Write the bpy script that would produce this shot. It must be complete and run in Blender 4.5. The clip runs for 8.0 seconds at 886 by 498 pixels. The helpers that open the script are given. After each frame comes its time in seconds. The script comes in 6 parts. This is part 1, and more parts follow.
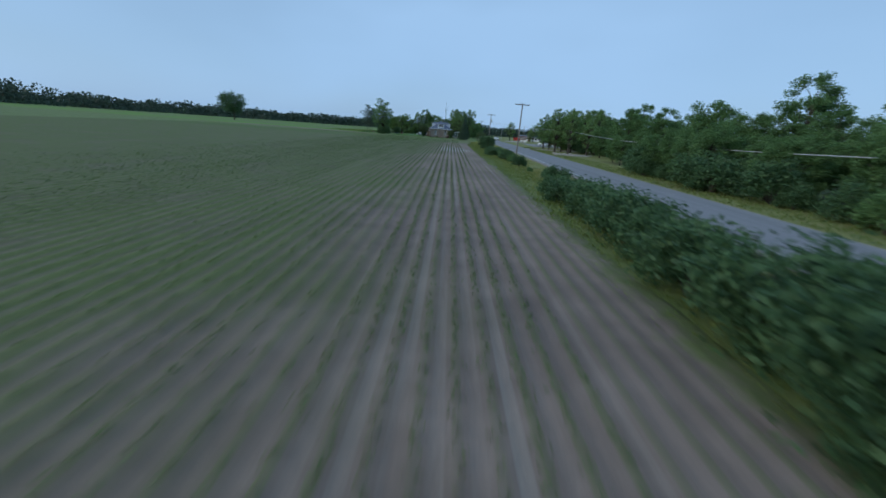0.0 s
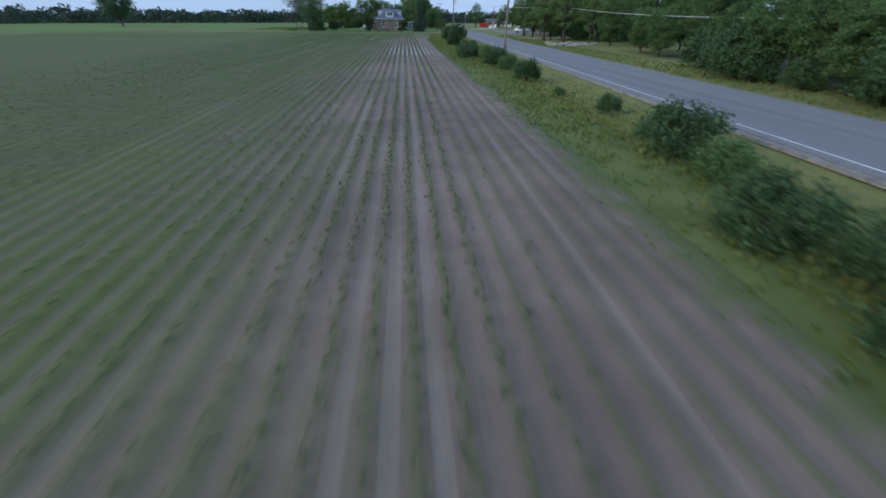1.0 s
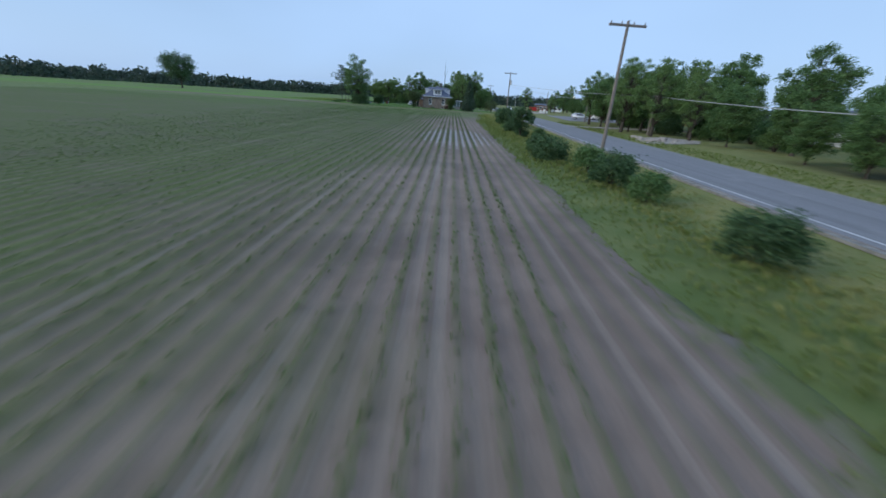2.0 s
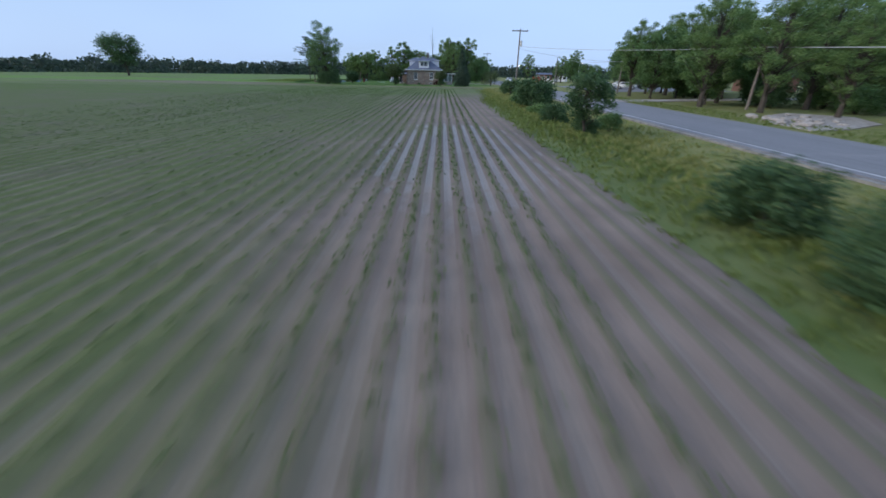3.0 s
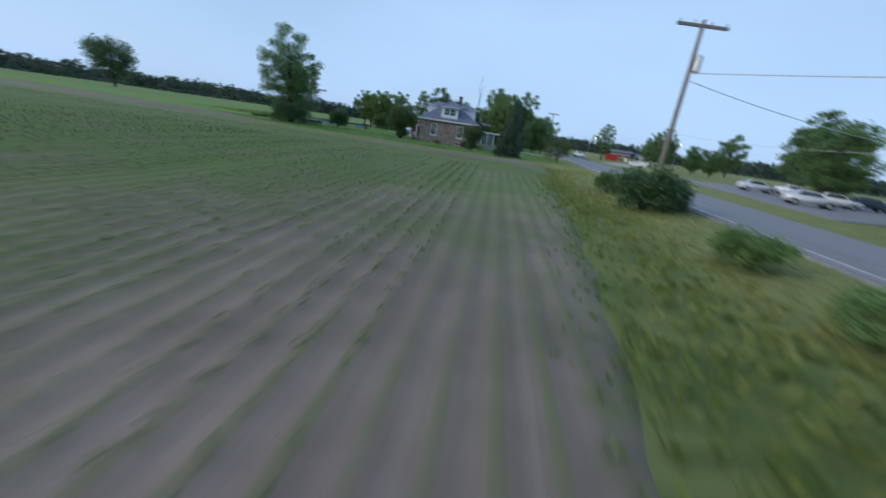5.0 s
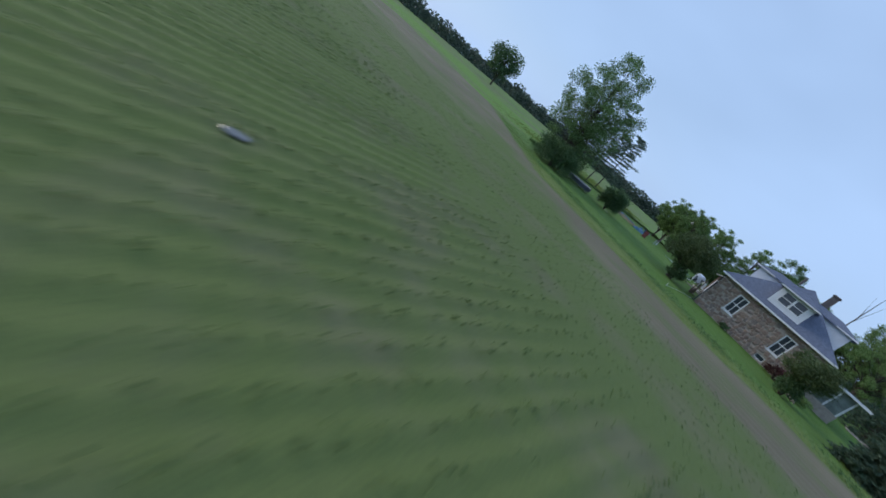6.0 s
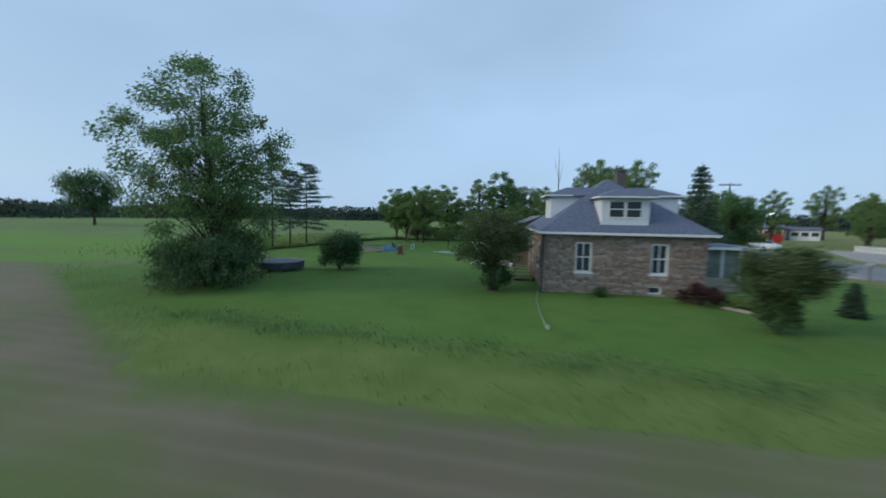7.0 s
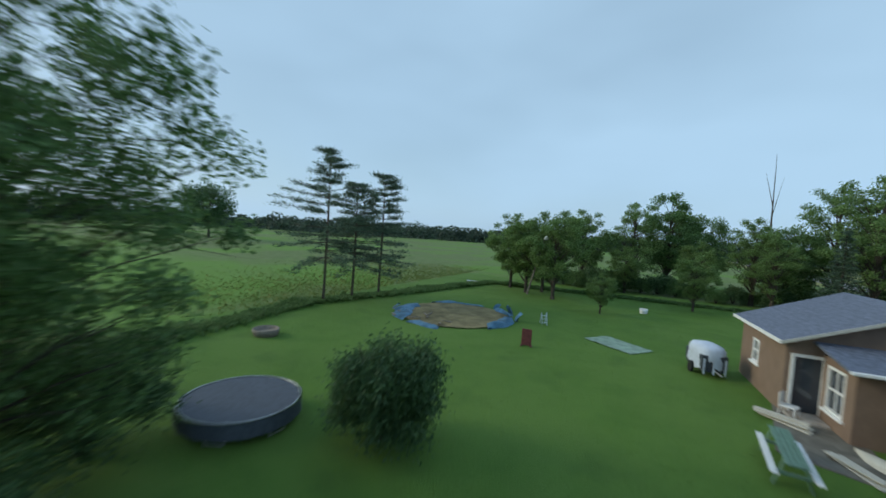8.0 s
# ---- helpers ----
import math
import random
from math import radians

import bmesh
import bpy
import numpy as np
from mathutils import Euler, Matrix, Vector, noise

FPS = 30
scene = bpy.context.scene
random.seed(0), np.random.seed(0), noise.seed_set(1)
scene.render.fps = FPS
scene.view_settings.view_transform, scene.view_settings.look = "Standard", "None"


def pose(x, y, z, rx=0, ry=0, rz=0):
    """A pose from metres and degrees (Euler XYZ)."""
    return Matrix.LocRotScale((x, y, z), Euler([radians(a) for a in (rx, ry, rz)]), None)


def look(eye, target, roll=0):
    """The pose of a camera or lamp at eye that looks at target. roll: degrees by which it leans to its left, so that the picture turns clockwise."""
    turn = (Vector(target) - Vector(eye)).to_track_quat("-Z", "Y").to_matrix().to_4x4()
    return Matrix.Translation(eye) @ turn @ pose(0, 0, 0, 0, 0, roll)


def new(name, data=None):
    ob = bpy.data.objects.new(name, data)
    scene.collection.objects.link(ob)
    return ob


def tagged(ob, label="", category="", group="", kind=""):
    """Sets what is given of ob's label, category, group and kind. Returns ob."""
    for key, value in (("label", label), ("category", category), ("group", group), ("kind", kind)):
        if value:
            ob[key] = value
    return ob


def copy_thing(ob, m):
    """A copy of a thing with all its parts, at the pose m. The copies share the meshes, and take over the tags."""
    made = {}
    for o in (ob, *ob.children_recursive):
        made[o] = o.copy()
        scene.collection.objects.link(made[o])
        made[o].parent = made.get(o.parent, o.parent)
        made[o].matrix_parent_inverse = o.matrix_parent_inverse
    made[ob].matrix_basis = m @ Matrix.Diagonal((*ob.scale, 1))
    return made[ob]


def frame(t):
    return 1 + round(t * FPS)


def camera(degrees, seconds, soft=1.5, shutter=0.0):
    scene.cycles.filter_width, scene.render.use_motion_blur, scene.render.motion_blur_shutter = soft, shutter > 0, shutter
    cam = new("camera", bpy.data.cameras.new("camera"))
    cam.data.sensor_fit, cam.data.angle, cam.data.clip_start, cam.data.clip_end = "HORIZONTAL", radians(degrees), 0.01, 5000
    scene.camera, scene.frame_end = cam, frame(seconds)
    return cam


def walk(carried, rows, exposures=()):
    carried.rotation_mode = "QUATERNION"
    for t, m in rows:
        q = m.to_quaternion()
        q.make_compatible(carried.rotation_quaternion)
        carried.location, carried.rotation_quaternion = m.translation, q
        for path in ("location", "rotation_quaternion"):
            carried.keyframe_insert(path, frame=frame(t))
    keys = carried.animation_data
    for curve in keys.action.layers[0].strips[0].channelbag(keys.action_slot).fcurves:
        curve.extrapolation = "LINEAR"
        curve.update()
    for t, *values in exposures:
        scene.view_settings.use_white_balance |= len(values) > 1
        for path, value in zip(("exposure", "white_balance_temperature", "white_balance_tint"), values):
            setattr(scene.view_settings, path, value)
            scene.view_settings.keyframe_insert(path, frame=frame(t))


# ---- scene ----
# ---- camera ----
SECONDS = 8.0
cam = camera(97.8, SECONDS, soft=1.6, shutter=0.32)


def rig(x, y, z, yaw, pitch, roll):
    """Camera pose from its place, its yaw to the left of +y, its pitch up and its roll, in degrees."""
    a, p = radians(yaw), radians(pitch)
    ahead = Vector((-math.sin(a) * math.cos(p), math.cos(a) * math.cos(p), math.sin(p)))
    eye = Vector((x, y, z))
    return look(eye, eye + ahead, roll)


PATH = [
    (0, 8.350, -160.691, 3.600, -0.17, -17.28, 4.31),
    (0.3, 8.550, -154.568, 3.720, -0.15, -16.85, 3.71),
    (0.5, 8.650, -150.458, 3.790, -0.73, -23.16, 2.82),
    (0.8, 8.850, -143.779, 3.604, -0.57, -29.72, 1.91),
    (1, 8.750, -140.761, 3.486, -5.11, -30.84, 0.30),
    (1.5, 8.800, -131.123, 3.147, -5.35, -27.13, 5.01),
    (1.7, 9.000, -127.520, 3.276, -1.23, -21.31, 5.65),
    (2.8, 8.584, -105.863, 2.824, -0.60, -22.38, 1.19),
    (3, 8.776, -101.682, 2.742, -0.49, -24.53, 0.93),
    (3.5, 8.691, -90.981, 3.006, -2.92, -23.10, -1.15),
    (4, 9.274, -80.306, 3.161, -3.31, -23.37, -0.93),
    (4.2, 9.518, -75.986, 3.227, -2.26, -23.60, 1.49),
    (5.3, 12.173, -51.073, 2.196, 16.22, -15.06, 18.50),
    (5.5, 11.182, -46.794, 2.383, 28.84, -15.88, 29.23),
    (5.7, 10.171, -42.676, 2.649, 34.89, -19.71, 33.80),
    (5.9, 9.080, -38.885, 2.964, 39.66, -22.55, 38.26),
    (6, 8.479, -37.155, 3.088, 41.20, -23.10, 40.80),
    (6.1, 7.847, -35.607, 3.213, 40.30, -21.30, 38.80),
    (6.2, 7.169, -34.226, 3.367, 36.60, -16.90, 32.00),
    (6.3, 6.052, -32.511, 3.318, 31.00, -12.80, 24.10),
    (6.4, 4.827, -30.869, 3.282, 24.80, -9.20, 15.90),
    (6.5, 3.721, -29.213, 3.287, 19.17, -5.95, 8.36),
    (6.7, 1.666, -26.012, 3.476, 13.22, -4.60, 4.49),
    (6.9, -0.095, -22.714, 3.866, 11.60, -4.78, 1.97),
    (7, -0.808, -21.132, 4.063, 11.77, -4.99, 1.03),
    (7.2, -2.254, -17.511, 4.304, 19.92, -3.85, -11.22),
    (7.4, -3.497, -14.294, 4.722, 27.82, -2.41, -16.00),
    (7.5, -4.342, -12.722, 4.985, 29.22, -2.76, -12.14),
    (7.7, -5.740, -9.230, 5.405, 30.38, -2.70, -1.27),
    (7.9, -7.270, -5.450, 5.700, 27.94, -2.51, 3.47),
    (8, -8.002, -3.732, 5.755, 27.23, -2.75, 3.79),
]
walk(cam, [(row[0], rig(*row[1:])) for row in PATH], exposures=[(0.0, -0.1, 5800, 1), (0.5, -0.03, 5850, 7), (1.0, 0.14, 6000, 10), (1.5, 0.12, 5950, 6), (3.0, 0.29, 6100, 13), (3.5, 0.1, 6000, 4), (4.2, 0.16, 6050, 4), (5.5, 0.25, 6150, 10), (6.0, 0.16, 6100, 11), (7.0, 0.11, 6400, 4), (7.5, 0.17, 6350, 4), (8.0, 0.14, 6600, -3)])

# ---- light ----
world = bpy.data.worlds.new("sky")
scene.world = world
world.use_nodes = True
wt = world.node_tree
wt.nodes.clear()
SUN_EL, SUN_ROT = radians(24), radians(250)
sky = wt.nodes.new("ShaderNodeTexSky")
sky.sky_type = "NISHITA"
sky.sun_disc = False
sky.sun_elevation, sky.sun_rotation = SUN_EL, SUN_ROT
sky.dust_density, sky.ozone_density, sky.air_density = 1.5, 1.6, 1.0
coord = wt.nodes.new("ShaderNodeTexCoord")
mapping = wt.nodes.new("ShaderNodeMapping")
mapping.inputs["Scale"].default_value = (1.0, 1.0, 2.7)
wt.links.new(coord.outputs["Generated"], mapping.inputs["Vector"])
cloud = wt.nodes.new("ShaderNodeTexNoise")
cloud.inputs["Scale"].default_value, cloud.inputs["Detail"].default_value = 1.3, 3.0
cloud.inputs["Roughness"].default_value = 0.45
wt.links.new(mapping.outputs["Vector"], cloud.inputs["Vector"])
ramp = wt.nodes.new("ShaderNodeMapRange")
ramp.inputs["From Min"].default_value, ramp.inputs["From Max"].default_value = 0.38, 0.68
ramp.inputs["To Min"].default_value, ramp.inputs["To Max"].default_value = 0.66, 0.93
wt.links.new(cloud.outputs["Fac"], ramp.inputs["Value"])
veil = wt.nodes.new("ShaderNodeMix")
veil.data_type = "RGBA"
veil.inputs["B"].default_value = (5.1, 7.0, 10.0, 1)
wt.links.new(ramp.outputs["Result"], veil.inputs["Factor"])
wt.links.new(sky.outputs["Color"], veil.inputs["A"])
back = wt.nodes.new("ShaderNodeBackground")
back.inputs["Strength"].default_value = 0.087
wt.links.new(veil.outputs["Result"], back.inputs["Color"])
out = wt.nodes.new("ShaderNodeOutputWorld")
wt.links.new(back.outputs["Background"], out.inputs["Surface"])

sun = new("sun", bpy.data.lights.new("sun", "SUN"))
sun.data.energy, sun.data.angle, sun.data.color = 1.5, radians(25), (1.0, 0.88, 0.72)
sun.matrix_world = look((0, 0, 0), (-math.sin(SUN_ROT) * math.cos(SUN_EL), -math.cos(SUN_ROT) * math.cos(SUN_EL), -math.sin(SUN_EL)))

# ---- node materials ----


class Net:
    """Short hand for a node material."""

    def __init__(self, name, rough=0.8, metal=0.0):
        self.m = bpy.data.materials.new(name)
        self.m.use_nodes = True
        self.t = self.m.node_tree
        self.b = self.t.nodes["Principled BSDF"]
        self.b.inputs["Roughness"].default_value = rough
        self.b.inputs["Metallic"].default_value = metal
        self.b.inputs["Specular IOR Level"].default_value = 0.3

    def put(self, socket, value):
        if hasattr(value, "is_output"):
            self.t.links.new(value, socket)
        elif isinstance(value, tuple) and len(value) == 3 and socket.type == "RGBA":
            socket.default_value = (*value, 1)
        else:
            socket.default_value = value

    def math(self, op, a, b=0.0, clamp=False):
        n = self.t.nodes.new("ShaderNodeMath")
        n.operation, n.use_clamp = op, clamp
        self.put(n.inputs[0], a)
        self.put(n.inputs[1], b)
        return n.outputs[0]

    def span(self, v, a, b, c=0.0, d=1.0, soft=True):
        n = self.t.nodes.new("ShaderNodeMapRange")
        n.interpolation_type = "SMOOTHSTEP" if soft else "LINEAR"
        self.put(n.inputs[0], v)
        for i, x in enumerate((a, b, c, d)):
            self.put(n.inputs[1 + i], x)
        return n.outputs[0]

    def mix(self, f, a, b):
        n = self.t.nodes.new("ShaderNodeMix")
        n.data_type = "RGBA"
        self.put(n.inputs["Factor"], f)
        self.put(n.inputs["A"], a)
        self.put(n.inputs["B"], b)
        return n.outputs["Result"]

    def xyz(self, local=False):
        if local:
            o = self.t.nodes.new("ShaderNodeTexCoord").outputs["Object"]
        else:
            o = self.t.nodes.new("ShaderNodeNewGeometry").outputs["Position"]
        n = self.t.nodes.new("ShaderNodeSeparateXYZ")
        self.t.links.new(o, n.inputs[0])
        return o, n.outputs[0], n.outputs[1], n.outputs[2]

    def noise(self, vec, scale, detail=4.0, rough=0.55, stretch=(1, 1, 1)):
        n = self.t.nodes.new("ShaderNodeTexNoise")
        n.inputs["Scale"].default_value, n.inputs["Detail"].default_value, n.inputs["Roughness"].default_value = scale, detail, rough
        if stretch != (1, 1, 1):
            k = self.t.nodes.new("ShaderNodeMapping")
            k.inputs["Scale"].default_value = stretch
            self.t.links.new(vec, k.inputs["Vector"])
            vec = k.outputs["Vector"]
        self.t.links.new(vec, n.inputs["Vector"])
        return n.outputs["Fac"]

    def bump(self, height, strength=0.4, distance=0.02):
        n = self.t.nodes.new("ShaderNodeBump")
        n.inputs["Strength"].default_value, n.inputs["Distance"].default_value = strength, distance
        self.t.links.new(height, n.inputs["Height"])
        self.t.links.new(n.outputs["Normal"], self.b.inputs["Normal"])

    def random(self, island=True):
        if island:
            return self.t.nodes.new("ShaderNodeNewGeometry").outputs["Random Per Island"]
        return self.t.nodes.new("ShaderNodeObjectInfo").outputs["Random"]

    def color(self, c):
        self.put(self.b.inputs["Base Color"], c)
        return self

    def rough(self, v):
        self.put(self.b.inputs["Roughness"], v)
        return self


def plain(name, color, rough=0.6, metal=0.0, vary=0.25, scale=6.0, bump=0.15):
    """A painted or solid surface with two scales of variation and a little relief."""
    n = Net(name, rough, metal)
    o, x, y, z = n.xyz(local=True)
    big, fine = n.noise(o, scale), n.noise(o, scale * 9)
    k = n.math("ADD", n.math("MULTIPLY", big, 0.7), n.math("MULTIPLY", fine, 0.3))
    lo, hi = tuple(c * (1 - vary) for c in color), tuple(min(1, c * (1 + vary)) for c in color)
    n.color(n.mix(n.span(k, 0.3, 0.7), lo, hi))
    n.rough(n.span(fine, 0.2, 0.8, max(0.05, rough - 0.1), min(1, rough + 0.1)))
    if bump:
        n.bump(fine, bump, 0.01)
    return n.m


def leafy(name, dark, light, hue=(0.0, 0.0, 0.0), rough=0.55):
    n = Net(name, rough)
    o, x, y, z = n.xyz()
    patch = n.noise(o, 0.35, 2)
    mixf = n.math("ADD", n.math("MULTIPLY", n.random(), 0.6), n.math("MULTIPLY", patch, 0.5))
    c = n.mix(n.span(mixf, 0.2, 0.95), dark, light)
    n.color(c)
    n.b.inputs["Transmission Weight"].default_value = 0.0
    thin = n.t.nodes.new("ShaderNodeBsdfTranslucent")
    n.put(thin.inputs["Color"], c)
    add = n.t.nodes.new("ShaderNodeMixShader")
    add.inputs[0].default_value = 0.42
    end = n.t.nodes["Material Output"]
    n.t.links.new(n.b.outputs[0], add.inputs[1])
    n.t.links.new(thin.outputs[0], add.inputs[2])
    n.t.links.new(add.outputs[0], end.inputs["Surface"])
    return n.m


def bark(name, color):
    n = Net(name, 0.9)
    o, x, y, z = n.xyz()
    g = n.noise(o, 9, 5, 0.6, (1, 1, 0.18))
    n.color(n.mix(n.span(g, 0.3, 0.7), tuple(c * 0.55 for c in color), color))
    n.bump(g, 0.7, 0.03)
    return n.m


FIELD_X = 13.4      # verge side of the field
FIELD_Y = -12.9     # yard side of the field
ROW = 0.5           # row spacing
ROW_X = 9.7         # one row lies here


def ground_material():
    n = Net("meadow_and_lawn", 0.95)
    o, x, y, z = n.xyz()
    wob = n.math("MULTIPLY", n.math("SUBTRACT", n.noise(o, 0.3, 3), 0.5), 3.0)
    big, mid, fine = n.noise(o, 0.06, 3), n.noise(o, 0.7, 4), n.noise(o, 14, 5, 0.7)
    blend = n.math("ADD", n.math("MULTIPLY", mid, 0.5), n.math("MULTIPLY", fine, 0.5))
    lawn = n.mix(n.span(blend, 0.3, 0.7), (0.068, 0.14, 0.02), (0.1, 0.19, 0.03))
    lawn = n.mix(n.span(n.noise(o, 0.22, 4), 0.35, 0.65, 0.0, 0.75), lawn, (0.106, 0.187, 0.035))
    lawn = n.mix(n.span(n.noise(o, 0.5, 5), 0.52, 0.72, 0.0, 0.55), lawn, (0.058, 0.118, 0.02))
    meadow = n.mix(n.span(mid, 0.3, 0.7), (0.10, 0.15, 0.045), (0.155, 0.19, 0.075))
    meadow = n.mix(n.math("MAXIMUM", n.math("MULTIPLY", n.span(big, 0.45, 0.62), n.span(y, -16, -4)), n.math("MULTIPLY", n.span(n.math("ADD", x, n.math("MULTIPLY", y, 0.35)), -24.0, -30.0), n.math("MULTIPLY", n.span(y, 34.0, 18.0), n.span(y, 3.0, 12.0)))), meadow, (0.12, 0.225, 0.035))
    verge = n.mix(n.span(mid, 0.3, 0.7), (0.15, 0.18, 0.05), (0.22, 0.215, 0.08))
    lush = n.mix(n.span(mid, 0.3, 0.7), (0.105, 0.145, 0.038), (0.165, 0.19, 0.06))
    verge = n.mix(n.span(n.math("ADD", x, n.math("MULTIPLY", wob, 0.6)), 16.2, 18.6), lush, verge)
    xx, yy = n.math("ADD", x, wob), n.math("ADD", y, wob)
    in_lawn = n.math("MULTIPLY", n.span(yy, -12.5, -10.5), n.span(xx, -30.5, -29))
    in_lawn = n.math("MULTIPLY", in_lawn, n.span(yy, 47, 45))
    c = n.mix(in_lawn, meadow, lawn)
    strip_ = n.math("MULTIPLY", n.span(yy, -17, -15.5), n.span(yy, -8.0, -11.5))
    c = n.mix(strip_, c, n.mix(n.span(mid, 0.3, 0.7), (0.11, 0.16, 0.033), (0.15, 0.2, 0.05)))
    in_verge = n.math("MULTIPLY", n.span(xx, 12, 14.5), n.span(yy, -2, -12))
    in_verge = n.math("MAXIMUM", in_verge, n.span(xx, 20, 23))
    c = n.mix(in_verge, c, verge)
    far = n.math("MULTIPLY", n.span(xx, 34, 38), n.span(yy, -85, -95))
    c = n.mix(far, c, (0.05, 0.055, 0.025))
    n.color(c)
    n.bump(n.math("ADD", fine, mid), 0.8, 0.06)
    return n.m


def soil_material():
    n = Net("field_soil", 0.9)
    o, x, y, z = n.xyz()
    streak = n.noise(o, 1.0, 3, 0.5, (1.7, 0.035, 1))
    patch, mid, fine = n.noise(o, 0.09, 4), n.noise(o, 0.8, 4), n.noise(o, 22, 5, 0.7)
    dry = n.mix(n.span(mid, 0.3, 0.7), (0.205, 0.156, 0.127), (0.255, 0.198, 0.165))
    wet = n.mix(n.span(mid, 0.3, 0.7), (0.145, 0.11, 0.092), (0.194, 0.15, 0.126))
    c = n.mix(n.span(patch, 0.4, 0.62), dry, wet)
    blotch = n.noise(o, 0.22, 5, 0.6)
    c = n.mix(n.span(blotch, 0.5, 0.68, 0.0, 0.55), c, (0.115, 0.092, 0.08))
    # darker brown soil on the open side
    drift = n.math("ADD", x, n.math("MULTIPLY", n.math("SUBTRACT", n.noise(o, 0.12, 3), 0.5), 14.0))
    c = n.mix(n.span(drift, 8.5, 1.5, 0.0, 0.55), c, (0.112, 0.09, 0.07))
    # pale crop residue between the rows
    wave = n.math("COSINE", n.math("MULTIPLY", n.math("SUBTRACT", x, ROW_X), 2 * math.pi / ROW))
    between = n.span(wave, -0.05, -0.6)
    pale = n.math("MULTIPLY", between, n.span(streak, 0.52, 0.7, 0.02, 0.27))
    track = n.math("ABSOLUTE", n.math("SUBTRACT", x, 8.4))
    pale = n.math("ADD", pale, n.math("MULTIPLY", n.math("MULTIPLY", between, n.span(track, 2.2, 0.3, 0.0, 0.24)), n.span(n.noise(o, 1.0, 4, 0.6, (1.2, 0.12, 1)), 0.4, 0.62, 0.0, 1.0)))
    c = n.mix(n.math("MULTIPLY", pale, n.span(y, -48, -62)), c, (0.37, 0.335, 0.29))
    # headland worked across, towards the yard
    cross = n.math("COSINE", n.math("MULTIPLY", n.math("ADD", y, n.math("MULTIPLY", mid, 0.25)), 2 * math.pi / 0.75))
    yard = n.span(y, -30, -24)
    c = n.mix(yard, c, n.mix(n.span(patch, 0.35, 0.65), (0.142, 0.122, 0.074), (0.2, 0.168, 0.11)))
    c = n.mix(n.math("MULTIPLY", yard, n.span(cross, 0.2, 1.0, 0.0, 0.3)), c, (0.23, 0.195, 0.145))
    c = n.mix(n.span(fine, 0.35, 0.75, 0, 0.35), c, (0.09, 0.08, 0.07))
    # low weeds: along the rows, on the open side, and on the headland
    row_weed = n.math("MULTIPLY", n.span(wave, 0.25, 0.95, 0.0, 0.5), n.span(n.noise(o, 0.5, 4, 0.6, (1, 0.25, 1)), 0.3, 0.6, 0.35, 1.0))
    side = n.math("MULTIPLY", n.span(drift, 9.8, 1.0, 0.0, 0.94), n.span(wave, -0.9, 0.3, 0.5, 1.0))
    head = n.span(n.math("ADD", y, n.math("MULTIPLY", n.math("SUBTRACT", patch, 0.5), 22.0)), -58, -44, 0.0, 0.86)
    cut = n.math("ADD", y, n.math("MULTIPLY", n.math("MAXIMUM", n.math("MINIMUM", x, 6.0), -15.0), 0.33))
    cut = n.math("ADD", cut, n.math("MULTIPLY", n.math("SUBTRACT", n.noise(o, 0.35, 3), 0.5), 4.0))
    head = n.math("MULTIPLY", head, n.math("SUBTRACT", 1.0, n.math("MULTIPLY", n.math("MULTIPLY", n.span(x, 3.0, 9.0), n.span(y, -41.0, -46.0)), n.span(n.noise(o, 0.4, 4), 0.4, 0.65, 0.3, 0.75))))
    bare = n.math("MAXIMUM", n.span(cut, -21, -17.6), n.math("MULTIPLY", n.math("MULTIPLY", n.span(x, -12, -19), n.span(x, -52, -38)), n.span(y, -24, -14, 0.0, 0.68)))
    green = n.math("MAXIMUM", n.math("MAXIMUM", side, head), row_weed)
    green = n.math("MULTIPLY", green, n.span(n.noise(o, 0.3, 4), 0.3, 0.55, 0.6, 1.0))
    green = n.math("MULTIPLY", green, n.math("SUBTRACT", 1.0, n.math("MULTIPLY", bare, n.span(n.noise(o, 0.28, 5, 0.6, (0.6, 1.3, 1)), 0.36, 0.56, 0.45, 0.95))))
    # ragged green fringe towards the verge and the lawn
    rim = n.math("ADD", n.math("MINIMUM", n.math("MAXIMUM", n.math("MULTIPLY", n.math("ADD", y, 60.0), 0.09), 0.0), 3.4), FIELD_X)
    ragged = n.math("MULTIPLY", n.math("SUBTRACT", n.noise(o, 1.1, 5, 0.65), 0.5), 3.0)
    fringe = n.span(n.math("ADD", n.math("SUBTRACT", x, rim), ragged), -0.7, 0.3, 0.0, 0.9)
    end = n.math("SUBTRACT", y, n.math("MULTIPLY", n.math("MAXIMUM", n.math("MINIMUM", x, 10.0), -8.0), 0.09))
    end = n.math("SUBTRACT", end, n.span(x, -9.0, -35.8, 0.0, 15.0, False))
    fringe = n.math("MAXIMUM", fringe, n.span(n.math("ADD", end, ragged), -15.0, -12.8, 0.0, 0.92))
    green = n.math("MAXIMUM", green, fringe)
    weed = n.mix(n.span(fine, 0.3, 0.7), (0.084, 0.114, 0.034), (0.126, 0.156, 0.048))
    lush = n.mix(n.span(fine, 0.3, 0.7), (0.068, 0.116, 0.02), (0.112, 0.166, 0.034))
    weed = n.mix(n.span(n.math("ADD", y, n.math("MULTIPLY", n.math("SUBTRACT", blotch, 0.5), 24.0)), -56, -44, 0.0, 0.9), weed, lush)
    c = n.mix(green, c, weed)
    n.color(c)
    # soaked hollow in the middle of the field
    dx, dy = n.math("DIVIDE", n.math("SUBTRACT", x, 9.4), 3.6), n.math("DIVIDE", n.math("SUBTRACT", y, -86.0), 10.0)
